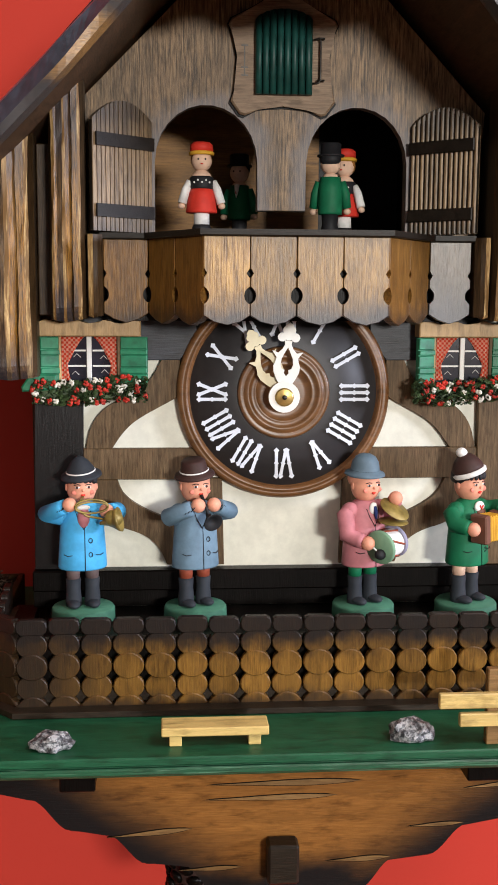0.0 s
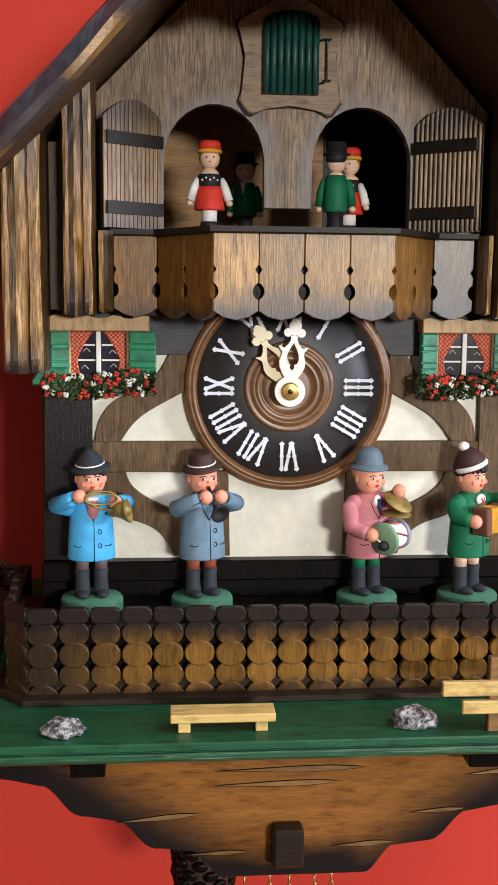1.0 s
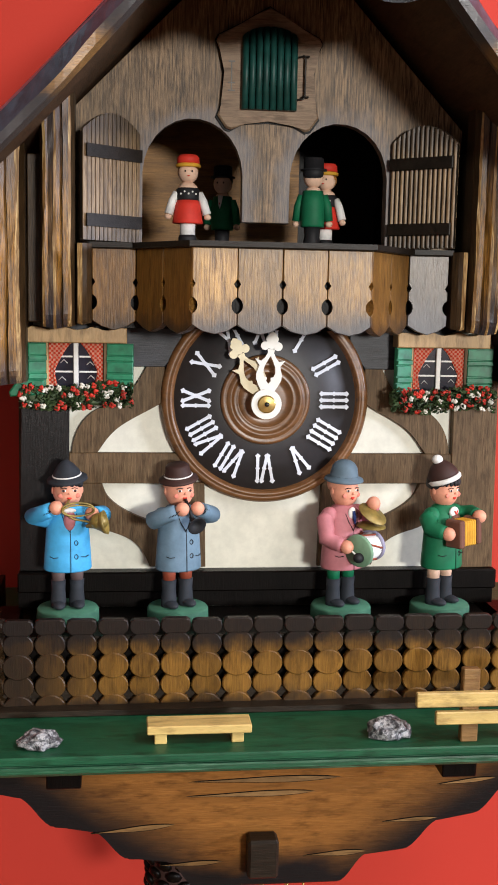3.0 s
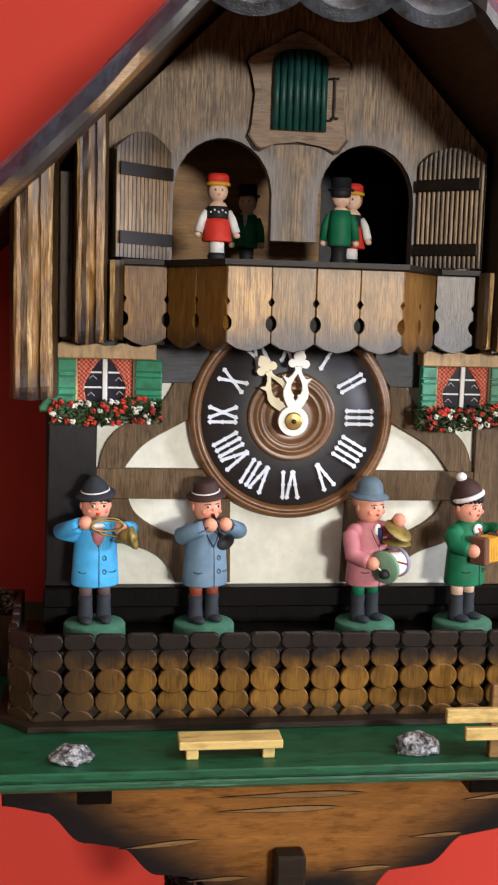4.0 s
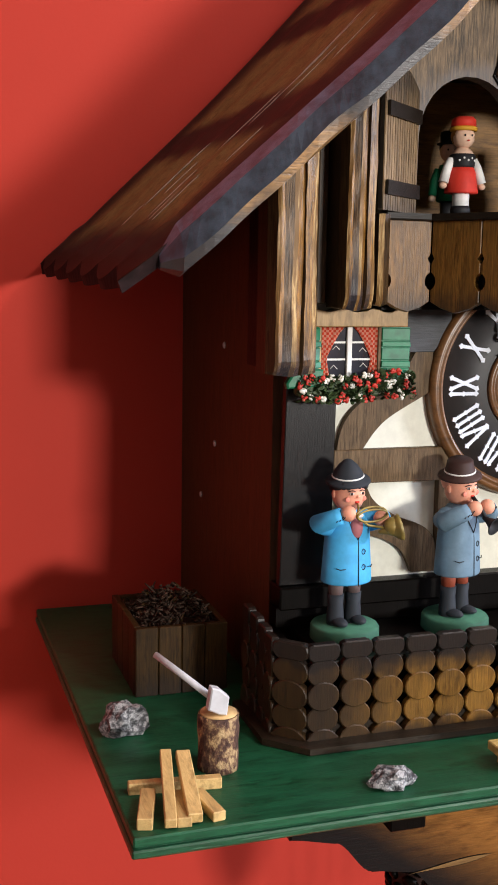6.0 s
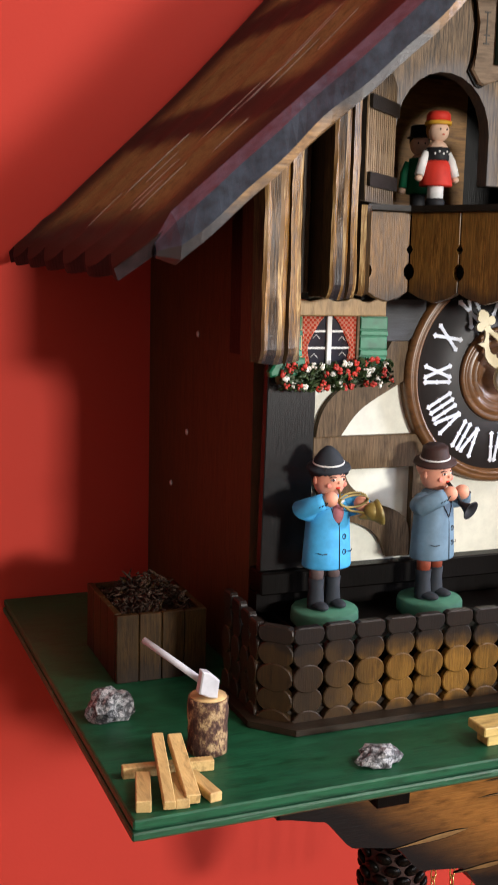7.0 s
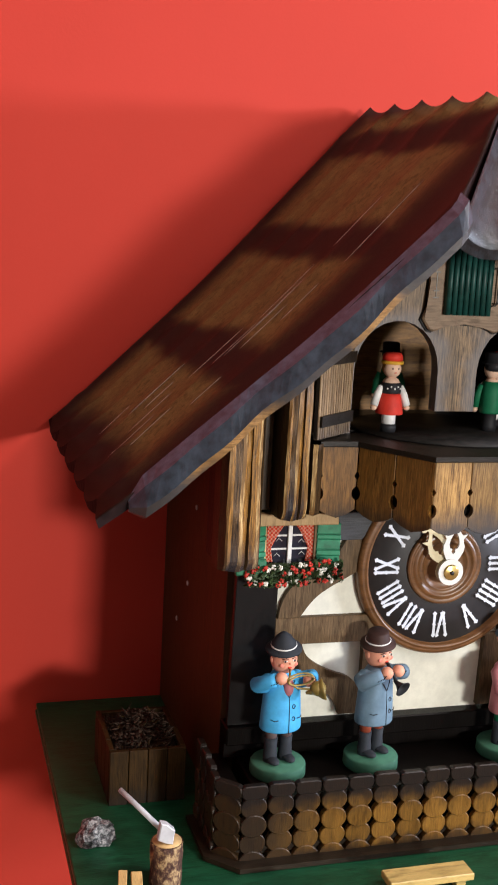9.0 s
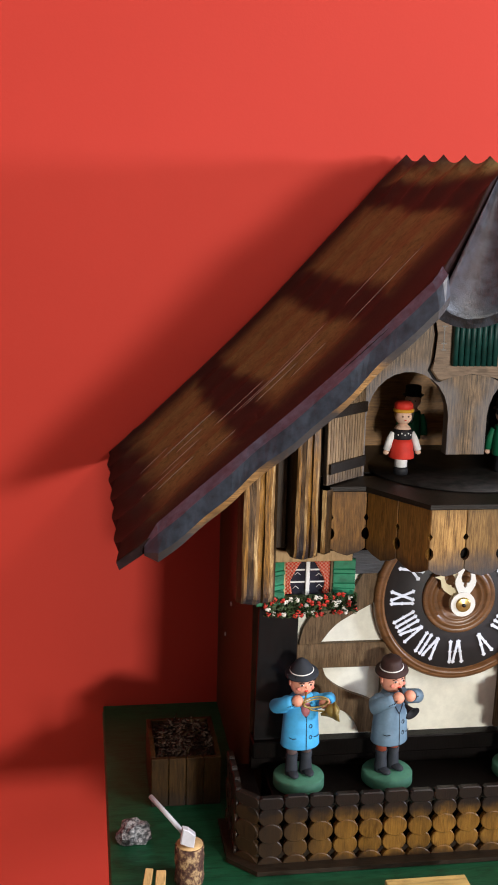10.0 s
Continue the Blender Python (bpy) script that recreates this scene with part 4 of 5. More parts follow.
def cuckoo_door():
    t = thing("cuckoo_door", (GX, -0.6, 15.0), "closed dark green ribbed cuckoo door on a carved brown surround", "door")
    half = [(0, 15.1), (-1.3, 15.0), (-2.0, 14.62), (-2.28, 14.7), (-2.75, 15.35), (-2.45, 16.2), (-2.42, 17.6), (-2.55, 18.6), (-2.85, 19.2), (-2.7, 19.5), (-1.6, 20.05), (-0.7, 20.6), (0, 21.0)]
    out = [(GX + x, z) for x, z in half] + [(GX - x, z) for x, z in half[-2:0:-1]]
    part("surround", solid(prism, out, -0.4, -0.003, None, 0, 0.09), CREST, t)
    out2 = [(GX + 1.03 * (x - 0) + 0, 17.8 + 1.03 * (z - 17.8)) for x, z in half] + [(GX - 1.03 * x, 17.8 + 1.03 * (z - 17.8)) for x, z in half[-2:0:-1]]
    part("shadow_edge", solid(prism, out2, -0.14, -0.001), CASE_BLACK, t, "black burnt rim")
    n = 8
    leaf = part("door_leaf", solid(box, GX - 1.48, GX + 1.48, -0.6, -0.402, 15.67, 19.05), DOOR_GREEN, t, "dark green door leaf")
    for i in range(n):
        x0, x1 = -1.5 + 3.0 * i / n, -1.5 + 3.0 * (i + 1) / n
        zt = lambda x: 19.05 + 0.85 * math.sqrt(max(0, 1 - (x / 1.6) ** 2))
        bm = bmesh.new()
        low, high = [], []
        for a in np.linspace(0, math.pi, 7):
            x = (x0 + x1) / 2 - 0.185 * math.cos(a)
            low.append(bm.verts.new((GX + x, -0.6 - 0.24 * math.sin(a) ** 0.8, 15.65)))
            high.append(bm.verts.new((GX + x, -0.6 - 0.24 * math.sin(a) ** 0.8, zt(x))))
        for k in range(6):
            bm.faces.new((low[k], low[k + 1], high[k + 1], high[k])).smooth = True
        bm.faces.new(low[::-1]), bm.faces.new(high), bm.faces.new((low[0], high[0], high[-1], low[-1]))
        part("rib", bm, DOOR_GREEN, leaf)
    bm = bmesh.new()
    x = GX + 1.92
    tube(bm, [(GX + 1.55, -0.55, 18.45), (x - 0.1, -0.62, 18.5), (x, -0.62, 18.4), (x, -0.62, 16.4), (x - 0.1, -0.62, 16.28), (GX + 1.5, -0.55, 16.25)], 0.05, 0, 6)
    part("hinge_wire", bm, STEEL, t, "bent dark hinge wire")
    for z in (18.5, 16.4):
        bm = bmesh.new()
        tube(bm, [(x - 0.15, -0.38, z), (x - 0.15, -0.66, z), (x + 0.18, -0.66, z), (x + 0.18, -0.38, z)], 0.05, 0, 6)
        part("staple", bm, STEEL, t)
    bm = bmesh.new()
    for z in (18.1, 17.0, 16.6):
        box(bm, GX - 2.2, GX - 1.85, -0.43, -0.38, z, z + 0.07)
    box(bm, GX - 2.06, GX - 2.0, -0.425, -0.385, 16.6, 18.1)
    part("old_latch_mark", bm, STEEL, t)
    return t


cuckoo_door()


# ---------------------------------------------------------------- dial
def stroke(bm, place, a, b, w, y0, y1):
    """A numeral's bar from a to b with pointed, flared ends and a small middle knot."""
    a, b = Vector((a[0], a[1])), Vector((b[0], b[1]))
    d = (b - a).normalized()
    n, l = Vector((-d.y, d.x)), (b - a).length
    prof = [(0, 0), (0.14, 1.75), (0.24, 1.0), (l / 2 - 0.08, 0.9), (l / 2, 1.5), (l / 2 + 0.08, 0.9), (l - 0.24, 1.0), (l - 0.14, 1.75), (l, 0)]
    pts = [a + d * s + n * w * h / 2 for s, h in prof] + [a + d * s - n * w * h / 2 for s, h in prof[-2:0:-1]]
    prism(bm, [(p.x, p.y) for p in pts], y0, y1, place)


STROKES = {"I": [((0, -0.9), (0, 0.9))], "V": [((-0.34, 0.9), (0.0, -0.9)), ((0.34, 0.9), (0.0, -0.9))], "X": [((-0.34, 0.9), (0.34, -0.9)), ((0.34, 0.9), (-0.34, -0.9))]}
WIDE = {"I": 0.37, "V": 0.72, "X": 0.72}
ROMAN = ["XII", "I", "II", "III", "IIII", "V", "VI", "VII", "VIII", "IX", "X", "XI"]


def clock_dial():
    t = thing("clock_dial", (0, -0.2, -5.8), "black dial in a turned brown wooden ring with white roman numerals", "clock dial")
    flat = Matrix.Rotation(math.pi / 2, 4, "X")
    bm = bmesh.new()
    lathe(bm, [(5.12, 0.0), (5.16, 0.2), (5.26, 0.38), (5.38, 0.42), (5.44, 0.3), (5.52, 0.34), (5.68, 0.3), (5.82, 0.12), (5.86, -0.4), (5.12, -0.4)], (-0.03, 0.0, 0.02), 96, 0, flat)
    part("outer_ring", bm, RING_WOOD, t)
    bm = bmesh.new()
    lathe(bm, [(0, -0.35), (5.14, -0.35), (5.14, 0.02), (2.3, 0.02), (0, 0.02)], (-0.03, 0.0, 0.02), 96, 0, flat)
    part("face", bm, DIAL_BLACK, t)
    bm = bmesh.new()
    lathe(bm, [(2.55, 0.02), (2.5, 0.2), (2.38, 0.28), (2.26, 0.2), (2.15, 0.22), (2.0, 0.36), (1.86, 0.28), (1.74, 0.14), (1.6, 0.24), (1.5, 0.2), (1.42, 0.1), (1.1, 0.12), (0.5, 0.12), (0, 0.12)], (-0.03, 0.0, 0.02), 72, 0, flat)
    part("inner_ring", bm, RING_WOOD, t)
    for h, text in enumerate(ROMAN):
        a = math.radians(30 * h)
        place = Matrix.Translation((-0.03, 0, 0.02)) @ Matrix.Rotation(a, 4, "Y") @ Matrix.Translation((0, 0, 3.9))
        bm = bmesh.new()
        total = sum(WIDE[c] for c in text)
        x = -total / 2
        for m, c in enumerate(text):
            x += WIDE[c] / 2
            for q, (p0, p1) in enumerate(STROKES[c]):
                stroke(bm, place, (x + p0[0], p0[1] * 0.96), (x + p1[0], p1[1] * 0.96), 0.18, -0.1 - 0.012 * (m + q), -0.03)
            x += WIDE[c] / 2
        part("numeral", bm, NUMERAL, t)
    # pointers
    def hand(angle, length, y, mat, label):
        place = Matrix.Translation((-0.1, 0, -0.12)) @ Matrix.Rotation(math.radians(angle), 4, "Y")
        bm = bmesh.new()
        k = length / 3.9
        def bar(pts, w, dy):
            pts = [Vector(p) for p in pts]
            left, right = [], []
            for i, p in enumerate(pts):
                d = (pts[min(i + 1, len(pts) - 1)] - pts[max(i - 1, 0)]).normalized()
                n = Vector((-d.y, d.x))
                ww = w if isinstance(w, float) else w[i]
                left.append(p + n * ww / 2), right.append(p - n * ww / 2)
            prism(bm, [(p.x, p.y) for p in left + right[::-1]], y - dy, y + 0.12 - dy, place)
        # two cheeks that leave a heart-shaped opening between them, with a barb each
        outer = [(0.3, 0.6), (0.52, 0.95), (0.69, 1.3), (0.72, 1.6), (0.63, 1.85), (0.58, 2.05), (0.84, 2.4), (0.5, 2.3), (0.3, 2.5), (0.17, 2.75), (0.2, 2.95), (0, 2.95)]
        inner = [(0, 2.6), (0.14, 2.35), (0.3, 2.0), (0.34, 1.7), (0.26, 1.48), (0.1, 1.42), (0.13, 1.25), (0, 1.1), (0, 0.6)]
        for s in (-1, 1):
            prism(bm, [(s * x, z * k) for x, z in outer + inner], y - 0.002 * s, y + 0.12, place)
        for x, z, r in ((-0.36, 3.12 * k, 0.24), (0.36, 3.12 * k, 0.24), (-0.15, 3.5 * k, 0.2), (0.15, 3.5 * k, 0.2), (0, 3.25 * k, 0.3)):
            prism(bm, [(x + r * math.cos(a), z + r * math.sin(a)) for a in np.linspace(0, math.tau, 15)[:-1]], y - 0.05 - 0.006 * x, y + 0.09, place)
        prism(bm, [(-0.28, 3.5 * k), (0.28, 3.5 * k), (0.2, 3.78 * k), (0, 3.9 * k), (-0.2, 3.78 * k)], y - 0.04, y + 0.08, place)
        ring = np.linspace(0, math.tau, 29)
        outer = [bm.verts.new(place @ Vector((0.84 * math.cos(a), y - 0.075, 0.84 * math.sin(a)))) for a in ring[:-1]]
        back = [bm.verts.new(place @ Vector((0.84 * math.cos(a), y + 0.07, 0.84 * math.sin(a)))) for a in ring[:-1]]
        bm.faces.new(outer), bm.faces.new(back[::-1])
        for i in range(28):
            bm.faces.new((outer[i], back[i], back[(i + 1) % 28], outer[(i + 1) % 28]))
        part("hand", bm, mat, t, label)
    hand(-28.0, 4.05, -0.8, IVORY_WARM, "yellowed ivory openwork minute hand")
    hand(4.0, 4.0, -1.1, IVORY, "ivory openwork hour hand")
    bm = bmesh.new()
    lathe(bm, [(0, 0.9), (0.5, 0.9), (0.5, 0.99), (0.42, 1.03), (0.2, 1.03), (0.14, 1.06), (0, 1.06)], (-0.1, -0.25, -0.12), 28, 0, flat)
    part("hub", bm, BRASS, t, "round brass hub")
    bm = bmesh.new()
    lathe(bm, [(0, 0.8), (0.13, 0.8), (0.13, 1.14), (0, 1.15)], (-0.1, -0.25, -0.12), 12, 0, flat)
    part("arbor", bm, STEEL, t)
    return t


clock_dial()


# ---------------------------------------------------------------- windows
def small_window(s):
    xs = (-13.05, -7.45) if s < 0 else (7.15, 12.75)
    x0, x1 = xs
    y = -0.3
    t = thing("chalet_window", ((x0 + x1) / 2, y, -0.4), "small chalet window with checked curtains, green shutters and red and white flowers", "window", "windows of the chalet")
    n = 24
    xe = x1 - 0.3
    top = [(x0 + (xe - x0) * i / n, 3.86 + 0.12 * math.sin(i * 0.9) * (1 if i % 5 else 0.3)) for i in range(n + 1)]
    part("lintel", solid(prism, [(x0, 3.1), *top, (xe, 3.1)], y - 0.95, y + 0.2, None, 0, 0.05), LINTEL, t, "pale wooden lintel with a wavy upper edge")
    w0, w1 = x0 + 1.05, x0 + 4.05
    part("pane", solid(box, w0, w1, y - 0.12, y + 0.28, 0.6, 3.1), PANE_DARK, t)
    mid = (w0 + w1) / 2
    part("mullion", solid(box, mid - 0.13, mid + 0.13, y - 0.3, y - 0.12, 0.6, 3.08, 0.03), WHITE_TRIM, t)
    for z in (1.5, 2.32):
        for u0, u1 in ((w0 + 0.05, mid - 0.18), (mid + 0.18, w1 - 0.05)):
            part("glazing_bar", solid(box, u0, u1, y - 0.2, y - 0.122, z - 0.045, z + 0.045), WHITE_TRIM, t)
    part("frame", solid(box, w0 - 0.12, w0 + 0.03, y - 0.32, y + 0.1, 0.6, 3.09, 0.03), LINTEL, t)
    part("frame", solid(box, w1 - 0.02, w1 + 0.16, y - 0.32, y + 0.1, 0.6, 3.09, 0.03), TIMBER, t)
    for side in (-1, 1):
        bm, cols, rows = bmesh.new(), 9, 8
        grid = []
        for j in range(rows + 1):
            v = j / rows                         # 0 at the top
            z = 3.08 - 2.35 * v
            wide = 1.24 - 0.95 * (v / 0.66) ** 0.75 if v < 0.66 else 0.29 + 0.5 * (v - 0.66)
            row = []
            for i in range(cols + 1):
                u = i / cols
                e = w0 + 0.05 if side < 0 else w1 - 0.05
                row.append(bm.verts.new((e - side * wide * u, y - 0.24 - 0.05 * math.cos(u * 16), z)))
            grid.append(row)
        for j in range(rows):
            for i in range(cols):
                bm.faces.new((grid[j][i], grid[j][i + 1], grid[j + 1][i + 1], grid[j + 1][i])).smooth = True
        bmesh.ops.solidify(bm, geom=bm.faces[:], thickness=0.03)
        part("curtain", bm, CHECKED, t, "red and white checked curtain")
    bm = bmesh.new()
    for cx, cz in ((w0 + 0.85, 2.05), (mid + 0.75, 1.95), (w0 + 0.75, 1.12), (mid + 0.8, 1.2)):
        tube(bm, [(cx - 0.18, y - 0.13, cz - 0.08), (cx, y - 0.135, cz + 0.1), (cx + 0.2, y - 0.13, cz - 0.1)], 0.022, 0, 4)
    part("pane_glint", bm, WHITE_TRIM, t, "printed white strokes on the panes")
    # shutters of five overlapping boards each
    for side in (-1, 1):
        a, b = (x0 - 0.05, w0 - 0.1) if side < 0 else (w1 + 0.18, x1 + 0.05)
        sh = None
        bm = bmesh.new()
        lean = -0.75 if side < 0 else -0.25
        place = Matrix.Translation(((a + b) / 2, y - 0.2 + lean * 0.3, 0)) @ Matrix.Rotation(math.radians(22 if side < 0 else -8), 4, "Z")
        h = (b - a) / 2
        prism(bm, [(-h, 0.75), (h, 0.75), (h, 3.06), (-h, 3.06)], -0.08, 0.12, place)
        sh = part("shutter", bm, SHUTTER_GREEN, t, "green louvred shutter")
        zs = [0.5, 1.1, 1.45, 2.1, 2.4, 3.05]
        for k in range(5):
            bm = bmesh.new()
            proud = 0.1 if k % 2 else 0.03
            prism(bm, [(-h - 0.02 * (k % 2), zs[k] + 0.03), (h + 0.03 * (k % 2), zs[k] + 0.02), (h, zs[k + 1] - 0.02), (-h, zs[k + 1] - 0.03)], -0.16 - proud, -0.06, place, 0, 0.035)
            part("slat", bm, SHUTTER_GREEN, sh)
    if s < 0:
        part("shutter_foot", solid(prism, [(x0 - 0.95, 0.45), (x0 - 0.6, 0.95), (x0 - 0.1, 1.15), (x0 + 0.9, 1.1), (x0 + 0.9, 0.3), (x0 - 0.9, 0.2)], y - 1.15, y - 0.75, None, 0, 0.08), SHUTTER_GREEN, t)
    # flower box: many small leaves and blossoms
    rnd = random.Random(11 if s < 0 else 23)
    part("flower_trough", solid(box, x0 - 0.15, x1 - 0.1, y - 1.0, y + 0.2, -0.25, 0.62, 0.12), LEAF, t, "green painted flower box")
    leaves, reds, whites = bmesh.new(), bmesh.new(), bmesh.new()
    for k in range(460):
        p = Vector((rnd.uniform(x0 - 0.35, x1 + 0.02), y - 1.0 - rnd.uniform(0.0, 0.42), rnd.uniform(-0.42, 0.88)))
        p.z -= 0.12 * math.sin((p.x - x0) * 1.1)
        turn = Euler((rnd.uniform(-1, 1), rnd.uniform(-1, 1), rnd.uniform(0, 6))).to_matrix()
        r = rnd.uniform(0.09, 0.2)
        ring = [leaves.verts.new(p + turn @ Vector((r * 1.3 * math.cos(a), r * 0.7 * math.sin(a), 0.04 * math.cos(2 * a)))) for a in (math.tau * j / 6 for j in range(6))]
        leaves.faces.new(ring)
    bmesh.ops.solidify(leaves, geom=leaves.faces[:], thickness=0.03)
    spots = []
    for row in range(4):
        for col in range(16):
            spots.append((x0 - 0.25 + (col + 0.5 * (row % 2) + rnd.uniform(-0.3, 0.3)) * 0.365, -0.26 + row * 0.34 + rnd.uniform(-0.13, 0.13)))
    for k, (fx, fz) in enumerate(spots):
        if rnd.random() < 0.32 or fx > x1:
            continue
        target = reds if rnd.random() < 0.55 else whites
        for petal in range(4):
            a = math.tau * petal / 4 + rnd.uniform(0, 1)
            r = rnd.uniform(0.08, 0.14)
            ball(target, (fx + 0.08 * math.cos(a), y - 1.27 - rnd.uniform(0, 0.12), fz + 0.09 * math.sin(a) - 0.12 * math.sin((fx - x0) * 1.1)), (r * rnd.uniform(0.8, 1.2), 0.03, r * rnd.uniform(0.5, 0.9)), 0, Euler((0.3, rnd.uniform(0, 3), 0)).to_matrix(), 7, 5)
    for name, bm, mat in (("foliage", leaves, LEAF), ("red_blossoms", reds, FLOWER_RED), ("white_blossoms", whites, FLOWER_WHITE)):
        tagged(part(name, bm, mat, t), kind="stuff")
    return t


for s in (-1, 1):
    small_window(s)


# ---------------------------------------------------------------- painted wooden figures
class Doll:
    """Builds one figure in its own frame (it faces -y, feet at z = 0), then sets it down."""

    def __init__(self):
        self.bm = bmesh.new()

    def turned(self, colour, profile, centre=(0, 0, 0), seg=24, place=None, squash=(1, 1)):
        lathe(self.bm, profile, centre, seg, DI[colour], place, squash)

    def ball(self, colour, centre, radii, turn=None):
        ball(self.bm, centre, radii, DI[colour], turn)

    def bar(self, colour, points, radius, seg=10):
        tube(self.bm, points, radius, DI[colour], seg)

    def box(self, colour, *six, bevel=0.0, turn=None):
        box(self.bm, *six, bevel, turn, DI[colour])

    def set_down(self, name, x, y, z, yaw, label, group, size=1.0):
        m = Matrix.Translation((x, y, z)) @ Matrix.Rotation(math.radians(yaw), 4, "Z") @ Matrix.Scale(size, 4)
        bmesh.ops.transform(self.bm, matrix=m, verts=self.bm.verts)
        return single(name, self.bm, DOLL_MATS, label, "figurine", group)


def musician(coat, trousers, boots, arms):
    d = Doll()
    d.turned("base", [(0, -0.8), (1.6, -0.8), (1.7, -0.7), (1.68, -0.12), (1.6, 0), (0, 0)], seg=40)
    for s in (-1, 1):
        d.turned(boots, [(0, 0.0), (0.42, 0.0), (0.43, 0.35), (0.38, 1.0), (0.41, 1.5), (0.3, 1.52), (0, 1.52)], (s * 0.5, 0.1, 0), 14)
        d.ball(boots, (s * 0.53, -0.3, 0.2), (0.35, 0.62, 0.22))
        d.turned(trousers, [(0, 1.5), (0.35, 1.5), (0.39, 2.3), (0, 2.3)], (s * 0.5, 0.1, 0), 12)
    d.turned(coat, [(0, 2.12), (1.26, 2.14), (1.3, 2.22), (1.26, 2.9), (1.2, 3.8), (1.14, 4.6), (1.0, 5.2), (0.72, 5.6), (0.4, 5.75), (0, 5.78)], (0, 0, 0), 32, None, (1, 0.8))
    # coat's front seam, buttons and pockets
    d.bar("black", [(0.04, -1.06, 2.1), (0.04, -1.02, 3.0), (0.04, -0.95, 4.0), (0.02, -0.9, 4.5)], 0.022, 5)
    for z in (3.0, 3.75):
        d.bar("black", [(0.34 + 0.1 * math.cos(a), -0.98 + 0.05 * (z - 3), z + 0.13 * math.sin(a)) for a in np.linspace(0, math.tau, 9)], 0.025, 4)
    for s in (-1, 1):
        d.bar("black", [(s * 0.62, -0.93, 2.98), (s * 0.85, -0.82, 2.93), (s * 1.03, -0.68, 3.0)], 0.025, 4)
        d.bar("black", [(s * 0.0, -0.94, 4.35), (s * 0.28, -0.86, 4.85), (s * 0.4, -0.7, 5.3)], 0.025, 4)
    d.turned("skin", [(0, 5.5), (0.42, 5.5), (0.42, 5.9), (0, 5.9)], seg=14)
    d.ball("skin", (0, 0, 6.45), (0.8, 0.82, 0.92))
    for s in (-1, 1):
        d.ball("cheek", (s * 0.44, -0.655, 6.28), (0.16, 0.05, 0.13))
        d.ball("white", (s * 0.29, -0.75, 6.56), (0.125, 0.045, 0.062))
        d.ball("brown", (s * 0.31, -0.79, 6.565), (0.07, 0.03, 0.075))
        d.bar("black", [(s * 0.12, -0.775, 6.68), (s * 0.28, -0.745, 6.72), (s * 0.46, -0.67, 6.66)], 0.028, 4)
        d.ball("skin", (s * 0.79, 0.08, 6.45), (0.07, 0.14, 0.2))
    d.ball("skin", (0, -0.82, 6.42), (0.08, 0.09, 0.08))
    d.bar("red", [(-0.11, -0.745, 6.17), (0, -0.76, 6.13), (0.11, -0.745, 6.17)], [0.05, 0.085, 0.05], 6)
    # sleeves and fists
    for s, (elbow, hand) in zip((-1, 1), arms):
        d.bar(coat, [(s * 0.85, 0.05, 5.2), (s * 1.25, 0.0, 4.95), elbow, tuple(0.6 * h + 0.4 * e for h, e in zip(hand, elbow)), tuple(0.8 * h + 0.2 * e for h, e in zip(hand, elbow))], [0.42, 0.5, 0.48, 0.42, 0.4], 14)
        d.ball(coat, (s * 0.95, 0.02, 5.1), (0.5, 0.5, 0.5))
        d.ball("skin", hand, (0.38, 0.38, 0.38))
        mid = [tuple((0.55 + 0.1 * k) * h + (0.45 - 0.1 * k) * e for h, e in zip(hand, elbow)) for k in range(3)]
        for p in mid:
            d.bar("black", [(p[0] - 0.16, p[1] - 0.4, p[2] - 0.1), (p[0] + 0.1, p[1] - 0.42, p[2] + 0.15)], 0.025, 4)
    return d


def brim_hat(d, colour, band, tilt=0.0, crown=0.8, shape="pointed", hair="black", lean=0.0):
    place = Matrix.Rotation(radians(lean), 4, "Y") @ Matrix.Rotation(radians(tilt), 4, "X")
    c = (0, 0.08, 7.05)
    d.turned(hair, [(0.76, -0.52), (0.84, -0.3), (0.84, -0.02), (0.8, 0.15), (0, 0.2)], (0, 0.2, 7.0), 20, place)
    tops = {"pointed": [(0.7, 0.45), (0.46, crown), (0.2, crown + 0.24), (0, crown + 0.32)],
            "flat": [(0.7, 0.45), (0.64, crown), (0.52, crown + 0.1), (0, crown + 0.06)],
            "round": [(0.76, 0.45), (0.7, 0.72), (0.54, 0.96), (0.3, 1.1), (0, 1.14)]}
    d.turned(colour, [(0.65, 0.02), (1.02, -0.06), (1.1, -0.02), (1.06, 0.1), (0.8, 0.17), *tops[shape]], c, 30, place)
    d.turned(band, [(0.775, 0.24), (0.79, 0.25), (0.775, 0.3), (0.755, 0.31)], c, 30, place)


STAGE = "painted musicians on the stage"
# horn player
d = musician("blue", "taupe", "boot", (((-1.85, -0.3, 5.15), (-0.75, -1.2, 5.75)), ((1.85, -0.35, 5.15), (1.15, -1.15, 5.35))))
brim_hat(d, "boot", "white", 8, 0.8, "pointed", "black", -7)
for k in range(6):
    d.ball("black", (-0.6 + 0.24 * k, -0.68 + 0.16 * abs(k - 2.5) / 2.5, 6.9 - 0.04 * (k % 2)), (0.17, 0.12, 0.17))
for s in (-1, 1):
    d.ball("black", (s * 0.66, 0.1, 6.82), (0.19, 0.5, 0.22))
d.ball("pink", (0, -0.72, 4.95), (0.34, 0.36, 0.62))
d.ball("white", (0, -0.82, 5.5), (0.36, 0.14, 0.14))
ring = [(0.35 + 0.85 * math.cos(a), -1.5, 5.68 + 0.36 * math.sin(a)) for a in np.linspace(0, math.tau, 25)]
d.bar("brass", ring, 0.055, 7)
d.bar("brass", [(x, y - 0.1, 5.45 + 0.8 * (z - 5.45)) for x, y, z in ring], 0.05, 7)
